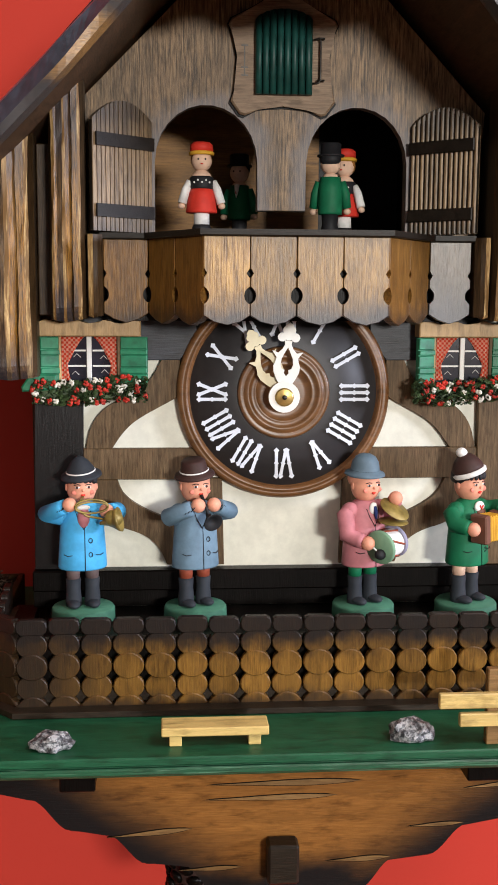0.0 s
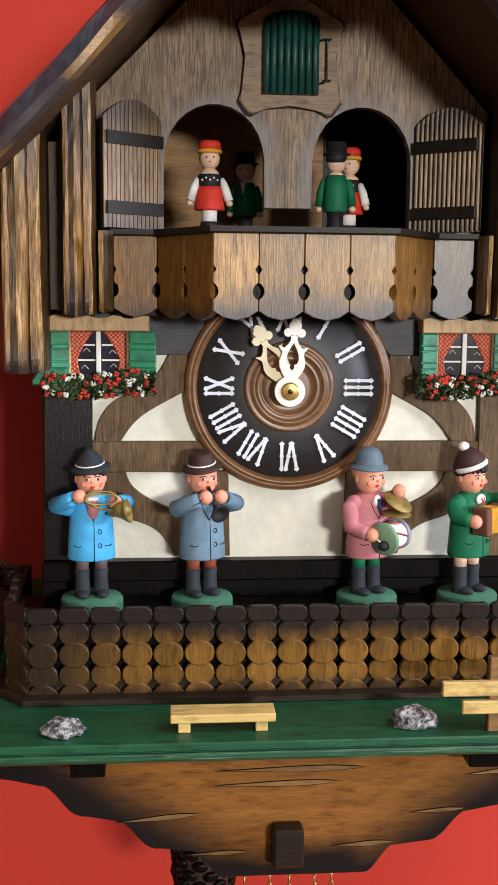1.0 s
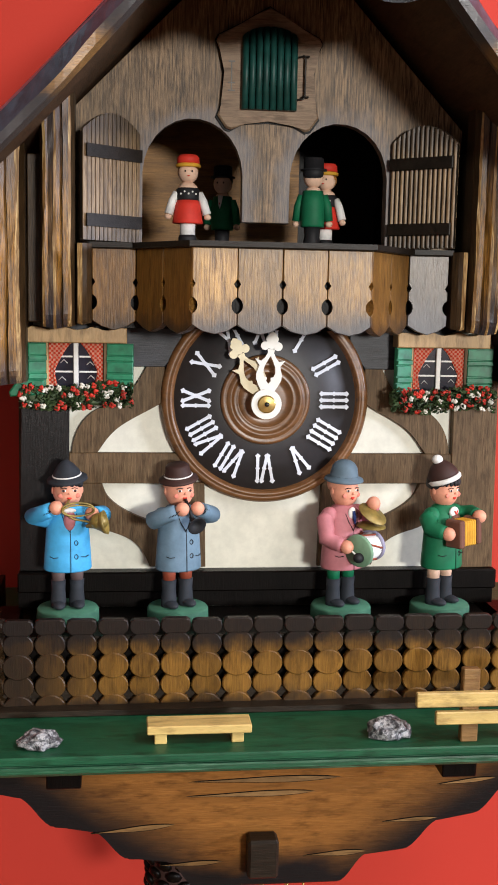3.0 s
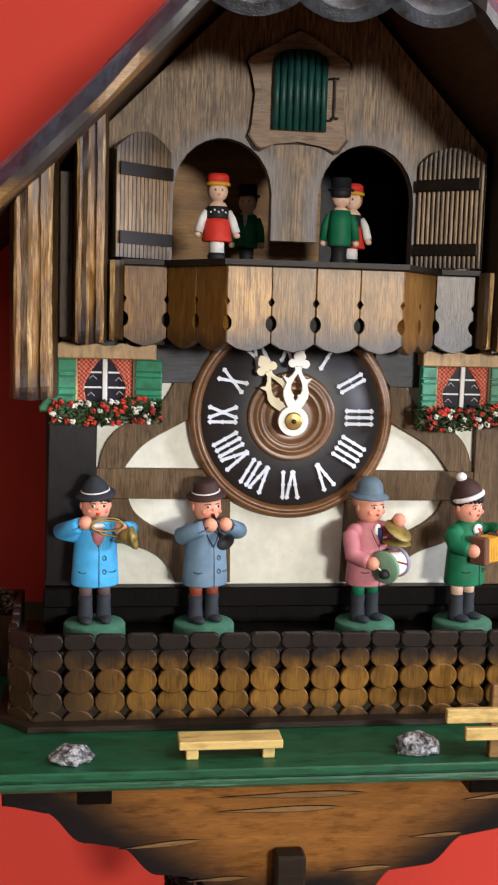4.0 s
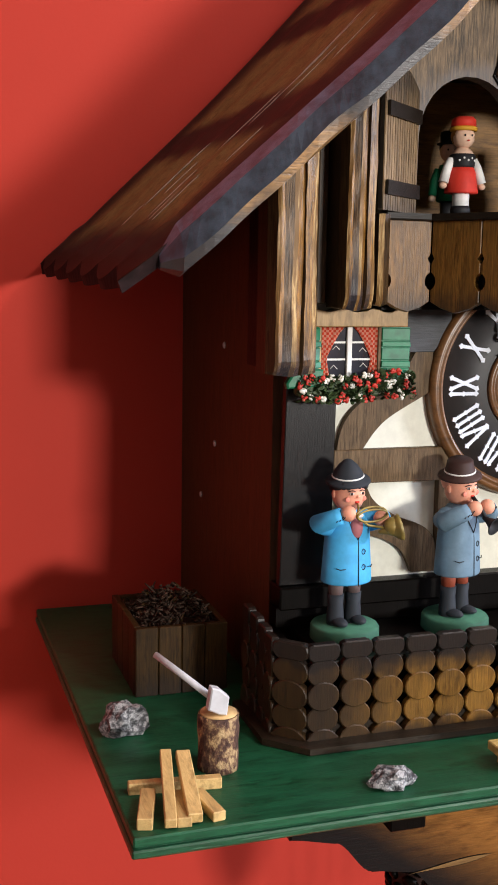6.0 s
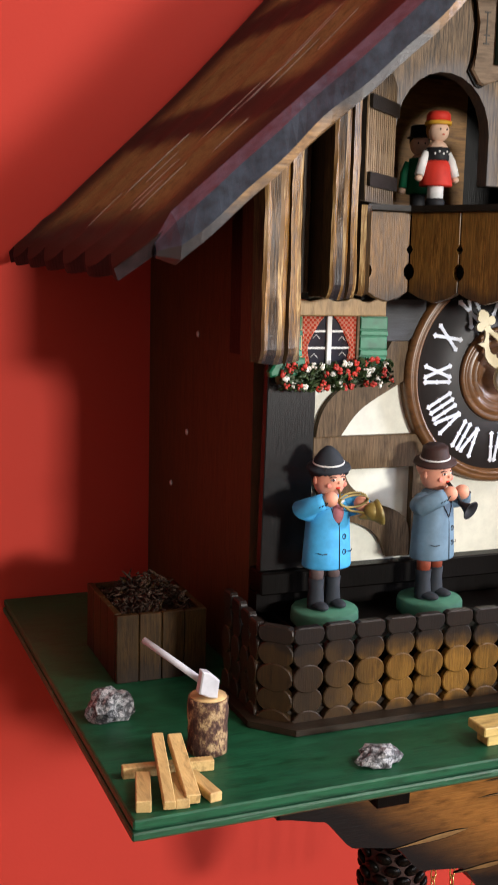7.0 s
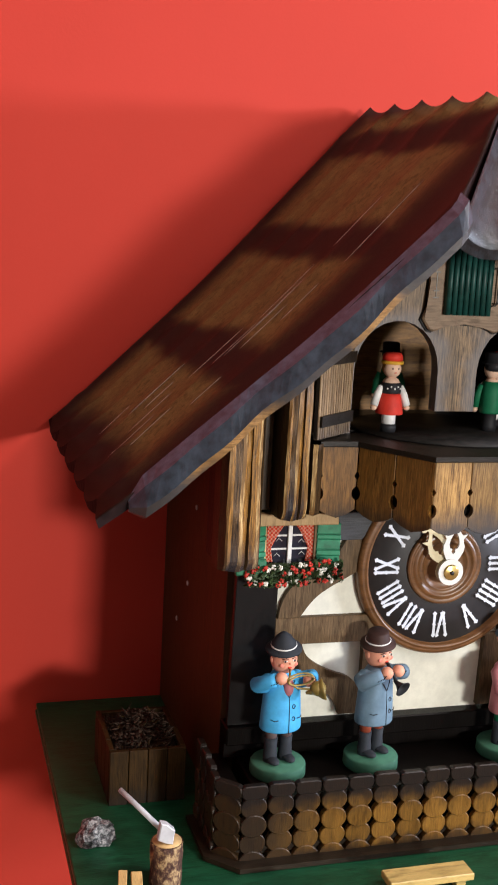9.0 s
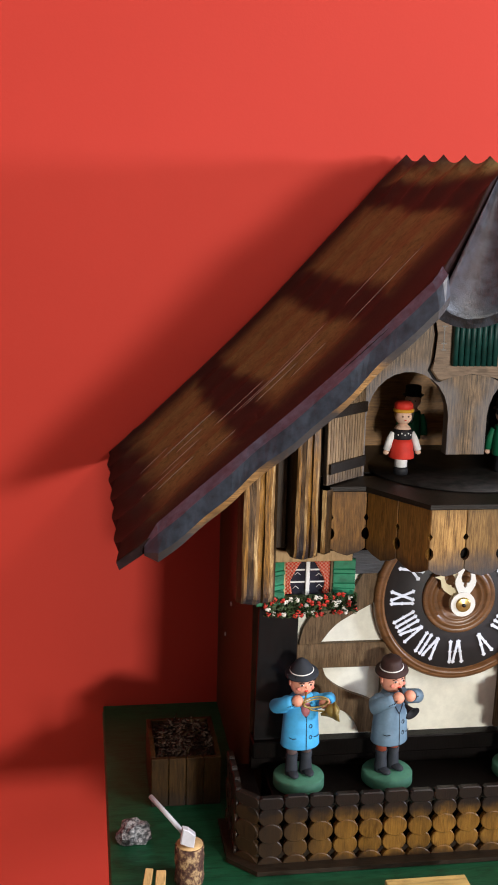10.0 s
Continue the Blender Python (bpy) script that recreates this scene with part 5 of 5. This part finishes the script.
d.bar("brass", [(0, -0.8, 6.08), (-0.2, -1.2, 5.95), (-0.45, -1.5, 5.6), (0.1, -1.6, 5.2), (1.0, -1.6, 5.0)], 0.06, 7)
d.turned("brass", [(0.08, -0.8), (0.2, -0.4), (0.38, -0.1), (0.58, 0.12), (0.66, 0.3), (0.6, 0.3), (0.3, 0.0), (0, -0.3)], (1.5, -1.75, 4.95), 22, Matrix.Rotation(radians(75), 4, "Y") @ Matrix.Rotation(radians(20), 4, "X"))
d.ball("brass", (1.45, -1.7, 5.05), (0.5, 0.45, 0.45))
d.set_down("musician_figurine", -10.9, -1.9, -11.25, 10, "painted wooden horn player in a light blue coat", STAGE)

# clarinet player
d = musician("grey", "rust", "boot", (((-1.75, -0.45, 5.0), (-0.35, -1.2, 5.65)), ((1.75, -0.55, 5.1), (0.5, -1.3, 5.65))))
brim_hat(d, "brown", "white", 6, 0.8, "flat", "skin", -9)
d.ball("black", (0.2, -0.66, 7.0), (0.3, 0.16, 0.12))
d.ball("white", (0, -0.78, 5.45), (0.26, 0.12, 0.2))
d.bar("black", [(0, -0.8, 6.1), (0.03, -1.25, 5.65), (0.06, -1.6, 5.2)], 0.1, 8)
d.turned("black", [(0.1, 0.0), (0.16, 0.3), (0.3, 0.6), (0.52, 0.8), (0.48, 0.82), (0.2, 0.6), (0, 0.5)], (0.06, -1.45, 5.2), 20, Matrix.Rotation(radians(112), 4, "X"))
d.set_down("musician_figurine", -4.9, -1.95, -11.25, 22, "painted wooden clarinet player in a grey coat and brown hat", STAGE)

# drummer
d = musician("pink", "green", "boot", (((-1.35, -0.35, 3.9), (-0.75, -1.35, 3.6)), ((1.45, -0.5, 5.2), (1.1, -1.25, 5.85))))
brim_hat(d, "hatblue", "boot", 4, 0.75, "round", "skin")
d.ball("white", (0, -0.76, 5.3), (0.26, 0.14, 0.34))
d.bar("navy", [(0, -0.9, 5.45), (0.03, -0.96, 5.1), (0.05, -0.98, 4.75)], [0.08, 0.12, 0.05], 6)
side = Matrix.Rotation(radians(18), 4, "Z") @ Matrix.Rotation(radians(84), 4, "Y")
d.turned("white", [(0, -0.7), (0.74, -0.7), (0.76, -0.62), (0.76, 0.62), (0.74, 0.7), (0, 0.7)], (0.45, -1.45, 3.45), 30, side)
d.turned("mint", [(0, -0.76), (0.86, -0.76), (0.92, -0.68), (0.92, -0.56), (0.8, -0.5)], (0.45, -1.45, 3.45), 30, side)
d.turned("lilac", [(0.8, 0.5), (0.87, 0.5), (0.87, 0.7), (0.7, 0.75), (0, 0.75)], (0.45, -1.45, 3.45), 30, side)
for k in range(6):
    a = math.tau * k / 6
    d.bar("rust", [Vector((0.45, -1.45, 3.45)) + side.to_3x3() @ Vector((0.81 * math.cos(a), 0.81 * math.sin(a), -0.45)),
                   Vector((0.45, -1.45, 3.45)) + side.to_3x3() @ Vector((0.81 * math.cos(a + 0.5), 0.81 * math.sin(a + 0.5), 0.45))], 0.06, 5)
d.bar("white", [(-0.75, -1.4, 3.6), (-0.4, -1.75, 3.2)], 0.05, 6)
d.ball("black", (-0.3, -1.85, 3.05), (0.33, 0.28, 0.28))
d.turned("brass", [(0, 0.1), (0.3, 0.06), (0.8, 0.0), (0.82, -0.04), (0.3, -0.02), (0, 0)], (0.72, -1.55, 4.7), 28, Matrix.Rotation(radians(6), 4, "X"))
d.turned("brass", [(0, 0.16), (0.25, 0.1), (0.85, 0.0), (0.87, -0.04), (0.3, -0.02), (0, 0)], (0.82, -1.55, 5.35), 28, Matrix.Rotation(radians(34), 4, "X") @ Matrix.Rotation(radians(10), 4, "Y"))
d.set_down("musician_figurine", 4.25, -1.95, -11.25, 26, "painted wooden drummer in a pink coat with brass cymbals", STAGE)

# accordion player
d = musician("green", "face", "boot", (((-1.5, -0.5, 4.5), (-1.15, -1.45, 4.35)), ((1.55, -0.7, 5.1), (1.0, -1.75, 5.15))))
d.turned("black", [(0.84, -0.5), (0.88, -0.1), (0.8, 0.1), (0, 0.2)], (0, 0.16, 7.05), 22, Matrix.Rotation(radians(14), 4, "X"))
for k in range(7):
    a = math.radians(-150 + 20 * k)
    d.ball("black", (0.78 * math.cos(a), 0.78 * math.sin(a), 6.98), (0.13, 0.09, 0.2))
tilt = Matrix.Rotation(radians(-17), 4, "Y") @ Matrix.Rotation(radians(-10), 4, "X")
d.turned("white", [(0.82, -0.1), (0.94, -0.05), (0.96, 0.1), (0.88, 0.2)], (0, 0.02, 7.08), 28, tilt)
d.turned("brown", [(0.9, 0.08), (0.84, 0.42), (0.66, 0.74), (0.42, 0.98), (0.2, 1.1), (0, 1.13)], (0, 0.05, 7.08), 28, tilt)
d.ball("white", (-0.42, 0.25, 8.2), (0.32, 0.3, 0.27))
d.ball("white", (0, -0.76, 5.35), (0.36, 0.16, 0.3))
d.bar("red", [(-0.12, -0.92, 5.45), (0.0, -0.95, 5.25), (0.12, -0.92, 5.45)], 0.05, 5)
d.ball("wood", (0.1, -0.78, 4.95), (0.36, 0.22, 0.36))
yaw = Matrix.Rotation(radians(8), 3, "Z") @ Matrix.Rotation(radians(-5), 3, "Y")
for k in range(5):
    x = -0.32 + 0.19 * k
    d.box("yellow", x - 0.09, x + 0.09, -1.95, -1.0, 4.35 - 0.72, 4.35 + 0.72, bevel=0.06, turn=yaw)
d.box("wood", -0.9, -0.42, -2.0, -0.98, 3.55, 5.1, bevel=0.07, turn=yaw)
d.box("wood", 0.56, 0.98, -1.98, -0.98, 3.65, 5.15, bevel=0.07, turn=yaw)
d.set_down("musician_figurine", 9.95, -1.95, -11.25, 32, "painted wooden accordion player in a green coat and bobble hat", STAGE)

DANCE = "painted dancers on the turntable"


def girl(x, y, yaw):
    d = Doll()
    d.turned("black", [(0, 0), (0.42, 0), (0.46, 0.3), (0.4, 0.45), (0, 0.45)], seg=16)
    d.turned("white", [(0.38, 0.42), (0.38, 1.1), (0, 1.1)], seg=16)
    d.turned("red", [(0, 1.0), (0.74, 1.0), (0.76, 1.06), (0.62, 1.9), (0.5, 2.2), (0, 2.2)], seg=24)
    d.turned("black", [(0.52, 2.1), (0.56, 2.2), (0.58, 2.65), (0.5, 2.72), (0, 2.72)], seg=24)
    d.turned("face", [(0.5, 2.7), (0.42, 2.85), (0.2, 3.05), (0, 3.1)], seg=20)
    for k in range(5):
        a = math.radians(-130 + 20 * k)
        d.ball("white", (0.57 * math.cos(a), 0.57 * math.sin(a), 2.42 + 0.1 * (k % 2)), (0.05, 0.04, 0.05))
    d.ball("face", (0, -0.02, 3.45), (0.5, 0.5, 0.5))
    d.ball("hair", (0, 0.1, 3.5), (0.52, 0.48, 0.5))
    d.turned("yellow", [(0.5, 3.72), (0.6, 3.72), (0.62, 3.85), (0.5, 3.92)], seg=24)
    d.turned("red", [(0.5, 3.9), (0.56, 3.92), (0.54, 4.2), (0.42, 4.32), (0, 4.36)], seg=24)
    for s in (-1, 1):
        d.bar("white", [(s * 0.56, 0, 2.5), (s * 0.75, -0.05, 2.1), (s * 0.95, -0.1, 1.45)], [0.17, 0.21, 0.22], 10)
        d.ball("face", (s * 0.97, -0.1, 1.33), (0.18, 0.18, 0.15))
        d.ball("black", (s * 0.17, -0.5, 3.5), (0.04, 0.03, 0.05))
    d.ball("red", (0, -0.5, 3.28), (0.07, 0.03, 0.03))
    d.set_down("dancer_figurine", x, y, 8.5, yaw, "small painted wooden dancer in a red skirt and red hat", DANCE, 1.1)


def man(x, y, yaw):
    d = Doll()
    d.turned("black", [(0, 0), (0.42, 0), (0.44, 0.3), (0.38, 0.5), (0.42, 1.1), (0, 1.1)], seg=16)
    d.turned("green", [(0, 1.0), (0.58, 1.0), (0.6, 1.1), (0.58, 2.2), (0.5, 2.75), (0, 2.8)], seg=24)
    d.turned("face", [(0.4, 2.75), (0.3, 2.9), (0, 3.0)], seg=16)
    d.bar("white", [(0, -0.46, 2.75), (0, -0.56, 2.35), (0, -0.6, 2.1)], [0.16, 0.1, 0.02], 6)
    d.bar("red", [(0, -0.55, 2.7), (0, -0.62, 2.3)], 0.05, 5)
    d.ball("face", (0, -0.02, 3.4), (0.5, 0.5, 0.52))
    d.ball("black", (0, 0.14, 3.6), (0.52, 0.45, 0.4))
    d.turned("black", [(0.5, 3.72), (0.66, 3.72), (0.66, 3.8), (0.5, 3.84), (0.5, 4.3), (0.42, 4.36), (0, 4.38)], seg=24)
    for s in (-1, 1):
        d.bar("green", [(s * 0.55, 0, 2.55), (s * 0.72, -0.05, 2.0), (s * 0.8, -0.1, 1.3)], [0.18, 0.22, 0.22], 10)
        d.ball("face", (s * 0.82, -0.1, 1.15), (0.18, 0.18, 0.16))
        d.ball("black", (s * 0.17, -0.5, 3.45), (0.04, 0.03, 0.05))
    d.set_down("dancer_figurine", x, y, 8.5, yaw, "small painted wooden dancer in a green coat and black hat", DANCE, 1.12)


girl(-4.5, 0.1, 0)
man(-2.1, 5.9, -20)
man(2.45, 0.5, 165)
girl(3.45, 2.0, -30)


# ---------------------------------------------------------------- fence, planter and loose things on the base board
def picket(w, top, bottom, place):
    """A flattened cap above a row of overlapping round discs."""
    bm = bmesh.new()
    cap = [(0.34 * w, top), (0.46 * w, top - 0.1), (0.5 * w, top - 0.36), (0.46 * w, top - 0.64), (0.34 * w, top - 0.82)]
    prism(bm, cap + [(-x, z) for x, z in cap[::-1]], 0.03, 0.42, place, 0, 0.06)
    pitch, k = 1.12, 0
    z = top - 0.8 - pitch / 2
    while z > bottom - 0.2:
        ring = []
        for a in np.linspace(0, math.tau, 21)[:-1]:
            q = (0.49 * w * math.cos(a), z + 0.69 * math.sin(a))
            ring.append(q if q[1] > bottom else (q[0], bottom - 0.001 * len(ring)))
        prism(bm, ring, 0.0 if k % 2 else 0.07, 0.42, place, 0, 0.05)
        z -= pitch
        k += 1
    return bm


def stage_fence():
    t = thing("stage_fence", (0, -5.3, TOP), "dark brown fence of disc-shaped pickets round the musicians' stage", "fence")
    runs = [((-15.4, 0.6), (-15.4, -3.95), 4), ((-15.4, -3.95), (-14.1, -5.3), 1), ((-14.1, -5.3), (13.6, -5.3), 17), ((13.6, -5.3), (15.4, -3.95), 1), ((15.4, -3.95), (15.4, 0.6), 4)]
    for r, ((xa, ya), (xb, yb), n) in enumerate(runs):
        d = Vector((xb - xa, yb - ya, 0))
        w = d.length / n
        turn = Matrix.Translation((xa, ya, 0)) @ Matrix.Rotation(math.atan2(d.y, d.x), 4, "Z")
        for i in range(n):
            top = -11.02 + (0.14 * (n - 1 - i) if r == 0 else 0.14 * i if r == 4 else 0) + (0.03 if i % 2 else 0)
            place = turn @ Matrix.Translation(((i + 0.5) * w, 0.03 * ((i * 7) % 3), 0))
            part("picket", picket(w * 0.99, top, -15.55, place), PICKET, t)
        rail = turn @ Matrix.Translation((0, 0.46, 0))
        # the sheet behind the rails is black to paint the dark of the picket gaps
        for name, z0, z1, y0, y1, e in (("rail", -15.5, -14.8, 0.0, 0.3, 0.0), ("rail", -12.6, -12.0, 0.0, 0.3, 0.0), ("backing_board", -15.5, -12.1, 0.31, 0.42, 0.02)):
            part(name, solid(prism, [(e, z0), (d.length - e, z0), (d.length - e, z1), (e, z1)], y0, y1, rail), CASE_BLACK if name == "backing_board" else PICKET_RAIL, t)
    lift = Matrix(((1, 0, 0, 0), (0, 0, 1, 0), (0, 1, 0, 0), (0, 0, 0, 1)))
    ring = [(-15.9, 0.29), (-15.9, -4.35), (-14.2, -6.1), (14.2, -6.1), (15.9, -4.35), (15.9, 0.29)]
    part("footboard", solid(prism, ring, TOP, TOP + 0.34, lift, 0, 0.05), PICKET_RAIL, t, "dark footboard with a rounded edge")
    return t


stage_fence()


def planter():
    t = thing("planter_box", (-17.8, 5.2, TOP), "dark wooden planter box filled with shredded peat on the green board", "planter")
    x0, x1, y0, y1, top = -20.3, -15.42, 2.75, 9.0, -12.3
    n = 4
    for i in range(n):
        u0, u1 = x0 + (x1 - x0) * i / n + 0.02, x0 + (x1 - x0) * (i + 1) / n - 0.02
        part("front_board", solid(box, u0, u1, y0, y0 + 0.35, TOP, top, 0.04), BOX_WOOD, t)
        v0, v1 = y0 + 0.36 + (y1 - y0 - 0.36) * i / n, y0 + 0.34 + (y1 - y0 - 0.36) * (i + 1) / n
        part("side_board", solid(box, x0, x0 + 0.35, v0, v1, TOP, top + 0.03, 0.04), BOX_WOOD, t)
    part("side_board", solid(box, x1 - 0.35, x1, y0 + 0.36, y1, TOP, top, 0.04), BOX_WOOD, t)
    part("back_board", solid(box, x0 + 0.36, x1 - 0.36, y1 - 0.35, y1, TOP, top, 0.04), BOX_WOOD, t)
    part("fill", solid(box, x0 + 0.36, x1 - 0.36, y0 + 0.36, y1 - 0.36, TOP + 0.1, top - 0.55), SOIL, t)
    bm, rnd = bmesh.new(), random.Random(8)
    for k in range(700):
        p = Vector((rnd.uniform(x0 + 0.4, x1 - 0.4), rnd.uniform(y0 + 0.4, y1 - 0.4), 0))
        hump = 1.5 * math.sin(math.pi * (p.x - x0) / (x1 - x0)) * math.sin(math.pi * (p.y - y0) / (y1 - y0))
        p.z = top - 0.55 + hump * rnd.uniform(0.5, 1.25)
        a, tip = rnd.uniform(0, math.tau), rnd.uniform(-0.25, 0.3)
        l = rnd.uniform(0.15, 0.5)
        tube(bm, [p, p + Vector((math.cos(a) * l, math.sin(a) * l, tip))], [0.07, 0.03], rnd.random() < 0.12, 4)
    tagged(part("peat", bm, [SOIL, BOX_WOOD], t, "dark shredded peat"), kind="stuff")


planter()


def rock(x, y, sx, sy, sz, seed, label):
    bm = bmesh.new()
    bmesh.ops.create_icosphere(bm, subdivisions=3, radius=1.0)
    for v in bm.verts:
        q = v.co.normalized()
        k = 1 + 0.22 * (abs(noise.noise(q * 2.2 + Vector((seed, seed, 0)))) - 0.25) + 0.3 * noise.noise(q * 1.4 + Vector((seed, 0, 0))) + 0.16 * noise.noise(q * 3.1 + Vector((0, seed, 0))) + 0.08 * noise.noise(q * 7.0 + Vector((0, 0, seed)))
        v.co = Vector((q.x * sx * k, q.y * sy * k, max(-0.62, q.z * k) * sz))
        v.co += Vector((x, y, TOP + 0.62 * sz))
    single("rock", bm, ROCK, label, "rock", "stones on the base board")


rock(-11.9, -9.65, 1.0, 0.7, 0.55, 2.3, "flat grey speckled granite stone on the green board")
rock(5.35, -9.5, 1.12, 0.75, 0.62, 5.9, "tilted grey speckled granite stone on the green board")
rock(-21.65, -1.1, 1.15, 0.85, 0.92, 9.1, "pale grey speckled granite stone beside the planter")


def bench():
    t = thing("bench", (-4.15, -9.4, TOP), "small pale varnished wooden bench on the green board", "bench")
    part("seat", solid(box, -6.72, -1.62, -10.05, -8.65, -15.33, -14.9, 0.05), PALE_WOOD, t)
    for x in (-6.05, -2.28):
        part("leg", solid(box, x - 0.3, x + 0.3, -9.8, -8.9, TOP, -15.33, 0.04), PALE_WOOD, t)


bench()


def sign():
    t = thing("rail_fence", (9.1, -10.3, TOP), "small pale wooden rail fence standing on the green board", "fence")
    part("post", solid(box, 8.75, 9.6, -10.5, -10.0, TOP, -12.15, 0.05), GOUGE, t, "brown post")
    part("rail", solid(box, 6.35, 12.6, -10.85, -10.5, -13.95, -13.22, 0.05), PALE_WOOD, t)
    part("rail", solid(box, 7.35, 12.6, -10.85, -10.5, -14.85, -14.2, 0.05), PALE_WOOD, t)
    part("post", solid(box, 12.0, 12.7, -10.5, -10.0, TOP, -12.6, 0.05), PALE_WOOD, t)


sign()


def chopping_block():
    t = thing("chopping_block", (-18.45, -5.9, TOP), "bark-covered tree stump chopping block on the green board", "stump")
    bm, rnd = bmesh.new(), random.Random(5)
    n, rings = 26, []
    zs = np.linspace(TOP, -13.4, 9)
    for z in zs:
        rings.append([bm.verts.new((-18.45 + (0.9 + 0.07 * noise.noise(Vector((math.cos(a) * 2, math.sin(a) * 2, z * 1.5)))) * math.cos(a), -5.9 + 0.9 * math.sin(a), z)) for a in (math.tau * k / n for k in range(n))])
    for p, q in zip(rings, rings[1:]):
        for k in range(n):
            bm.faces.new((p[k], p[(k + 1) % n], q[(k + 1) % n], q[k])).smooth = True
    bm.faces.new(rings[0][::-1]), bm.faces.new(rings[-1])
    part("bark", bm, BARK, t, "flaking brown birch bark")
    bm = bmesh.new()
    lathe(bm, [(0, 0), (0.83, 0), (0.8, 0.06), (0, 0.07)], (-18.45, -5.9, -13.4), 24)
    part("cut_end", bm, STUMP_END, t, "pale cut end")


def axe():
    t = thing("axe", (-18.6, -6.1, -13.2), "small silver painted axe stuck in the chopping block", "axe")
    bm = bmesh.new()
    tube(bm, [(-20.75, -3.6, -11.35), (-19.9, -4.65, -11.9), (-18.7, -6.15, -12.7)], [0.15, 0.15, 0.16], 0, 10)
    part("handle", bm, SILVER, t)
    out = [(-18.95, -12.0), (-18.6, -12.1), (-18.15, -12.5), (-18.25, -13.32), (-18.6, -13.25), (-19.1, -13.0)]
    part("head", solid(prism, out, -6.55, -6.1, None, 0, 0.06), SILVER, t)


chopping_block()
axe()


def stick(a, b, w, h, lift=0.0, rise=0.0):
    a, b = Vector((*a, TOP + lift)), Vector((*b, TOP + lift + rise))
    d = b - a
    m = Matrix.Translation(a) @ d.to_track_quat("X", "Z").to_matrix().to_4x4()
    bm = bmesh.new()
    box(bm, 0, d.length, -w / 2, w / 2, 0, h, 0.04)
    bmesh.ops.transform(bm, matrix=m, verts=bm.verts)
    single("firewood_stick", bm, STICK_WOOD, "split pale firewood stick in a small pile", "firewood", "pile of firewood")


stick((-22.75, -7.3), (-18.85, -7.75), 0.45, 0.5, 0.0)
stick((-22.05, -8.0), (-22.75, -10.5), 0.62, 0.5, 0.0)
stick((-21.75, -10.7), (-20.95, -6.4), 0.48, 0.42, 0.05, 0.95)
stick((-20.75, -10.6), (-20.25, -6.6), 0.6, 0.45, 0.08, 0.85)
stick((-21.2, -10.7), (-20.95, -8.3), 0.6, 0.42, 0.0)
stick((-19.75, -10.6), (-20.1, -8.4), 0.55, 0.42, 0.0)
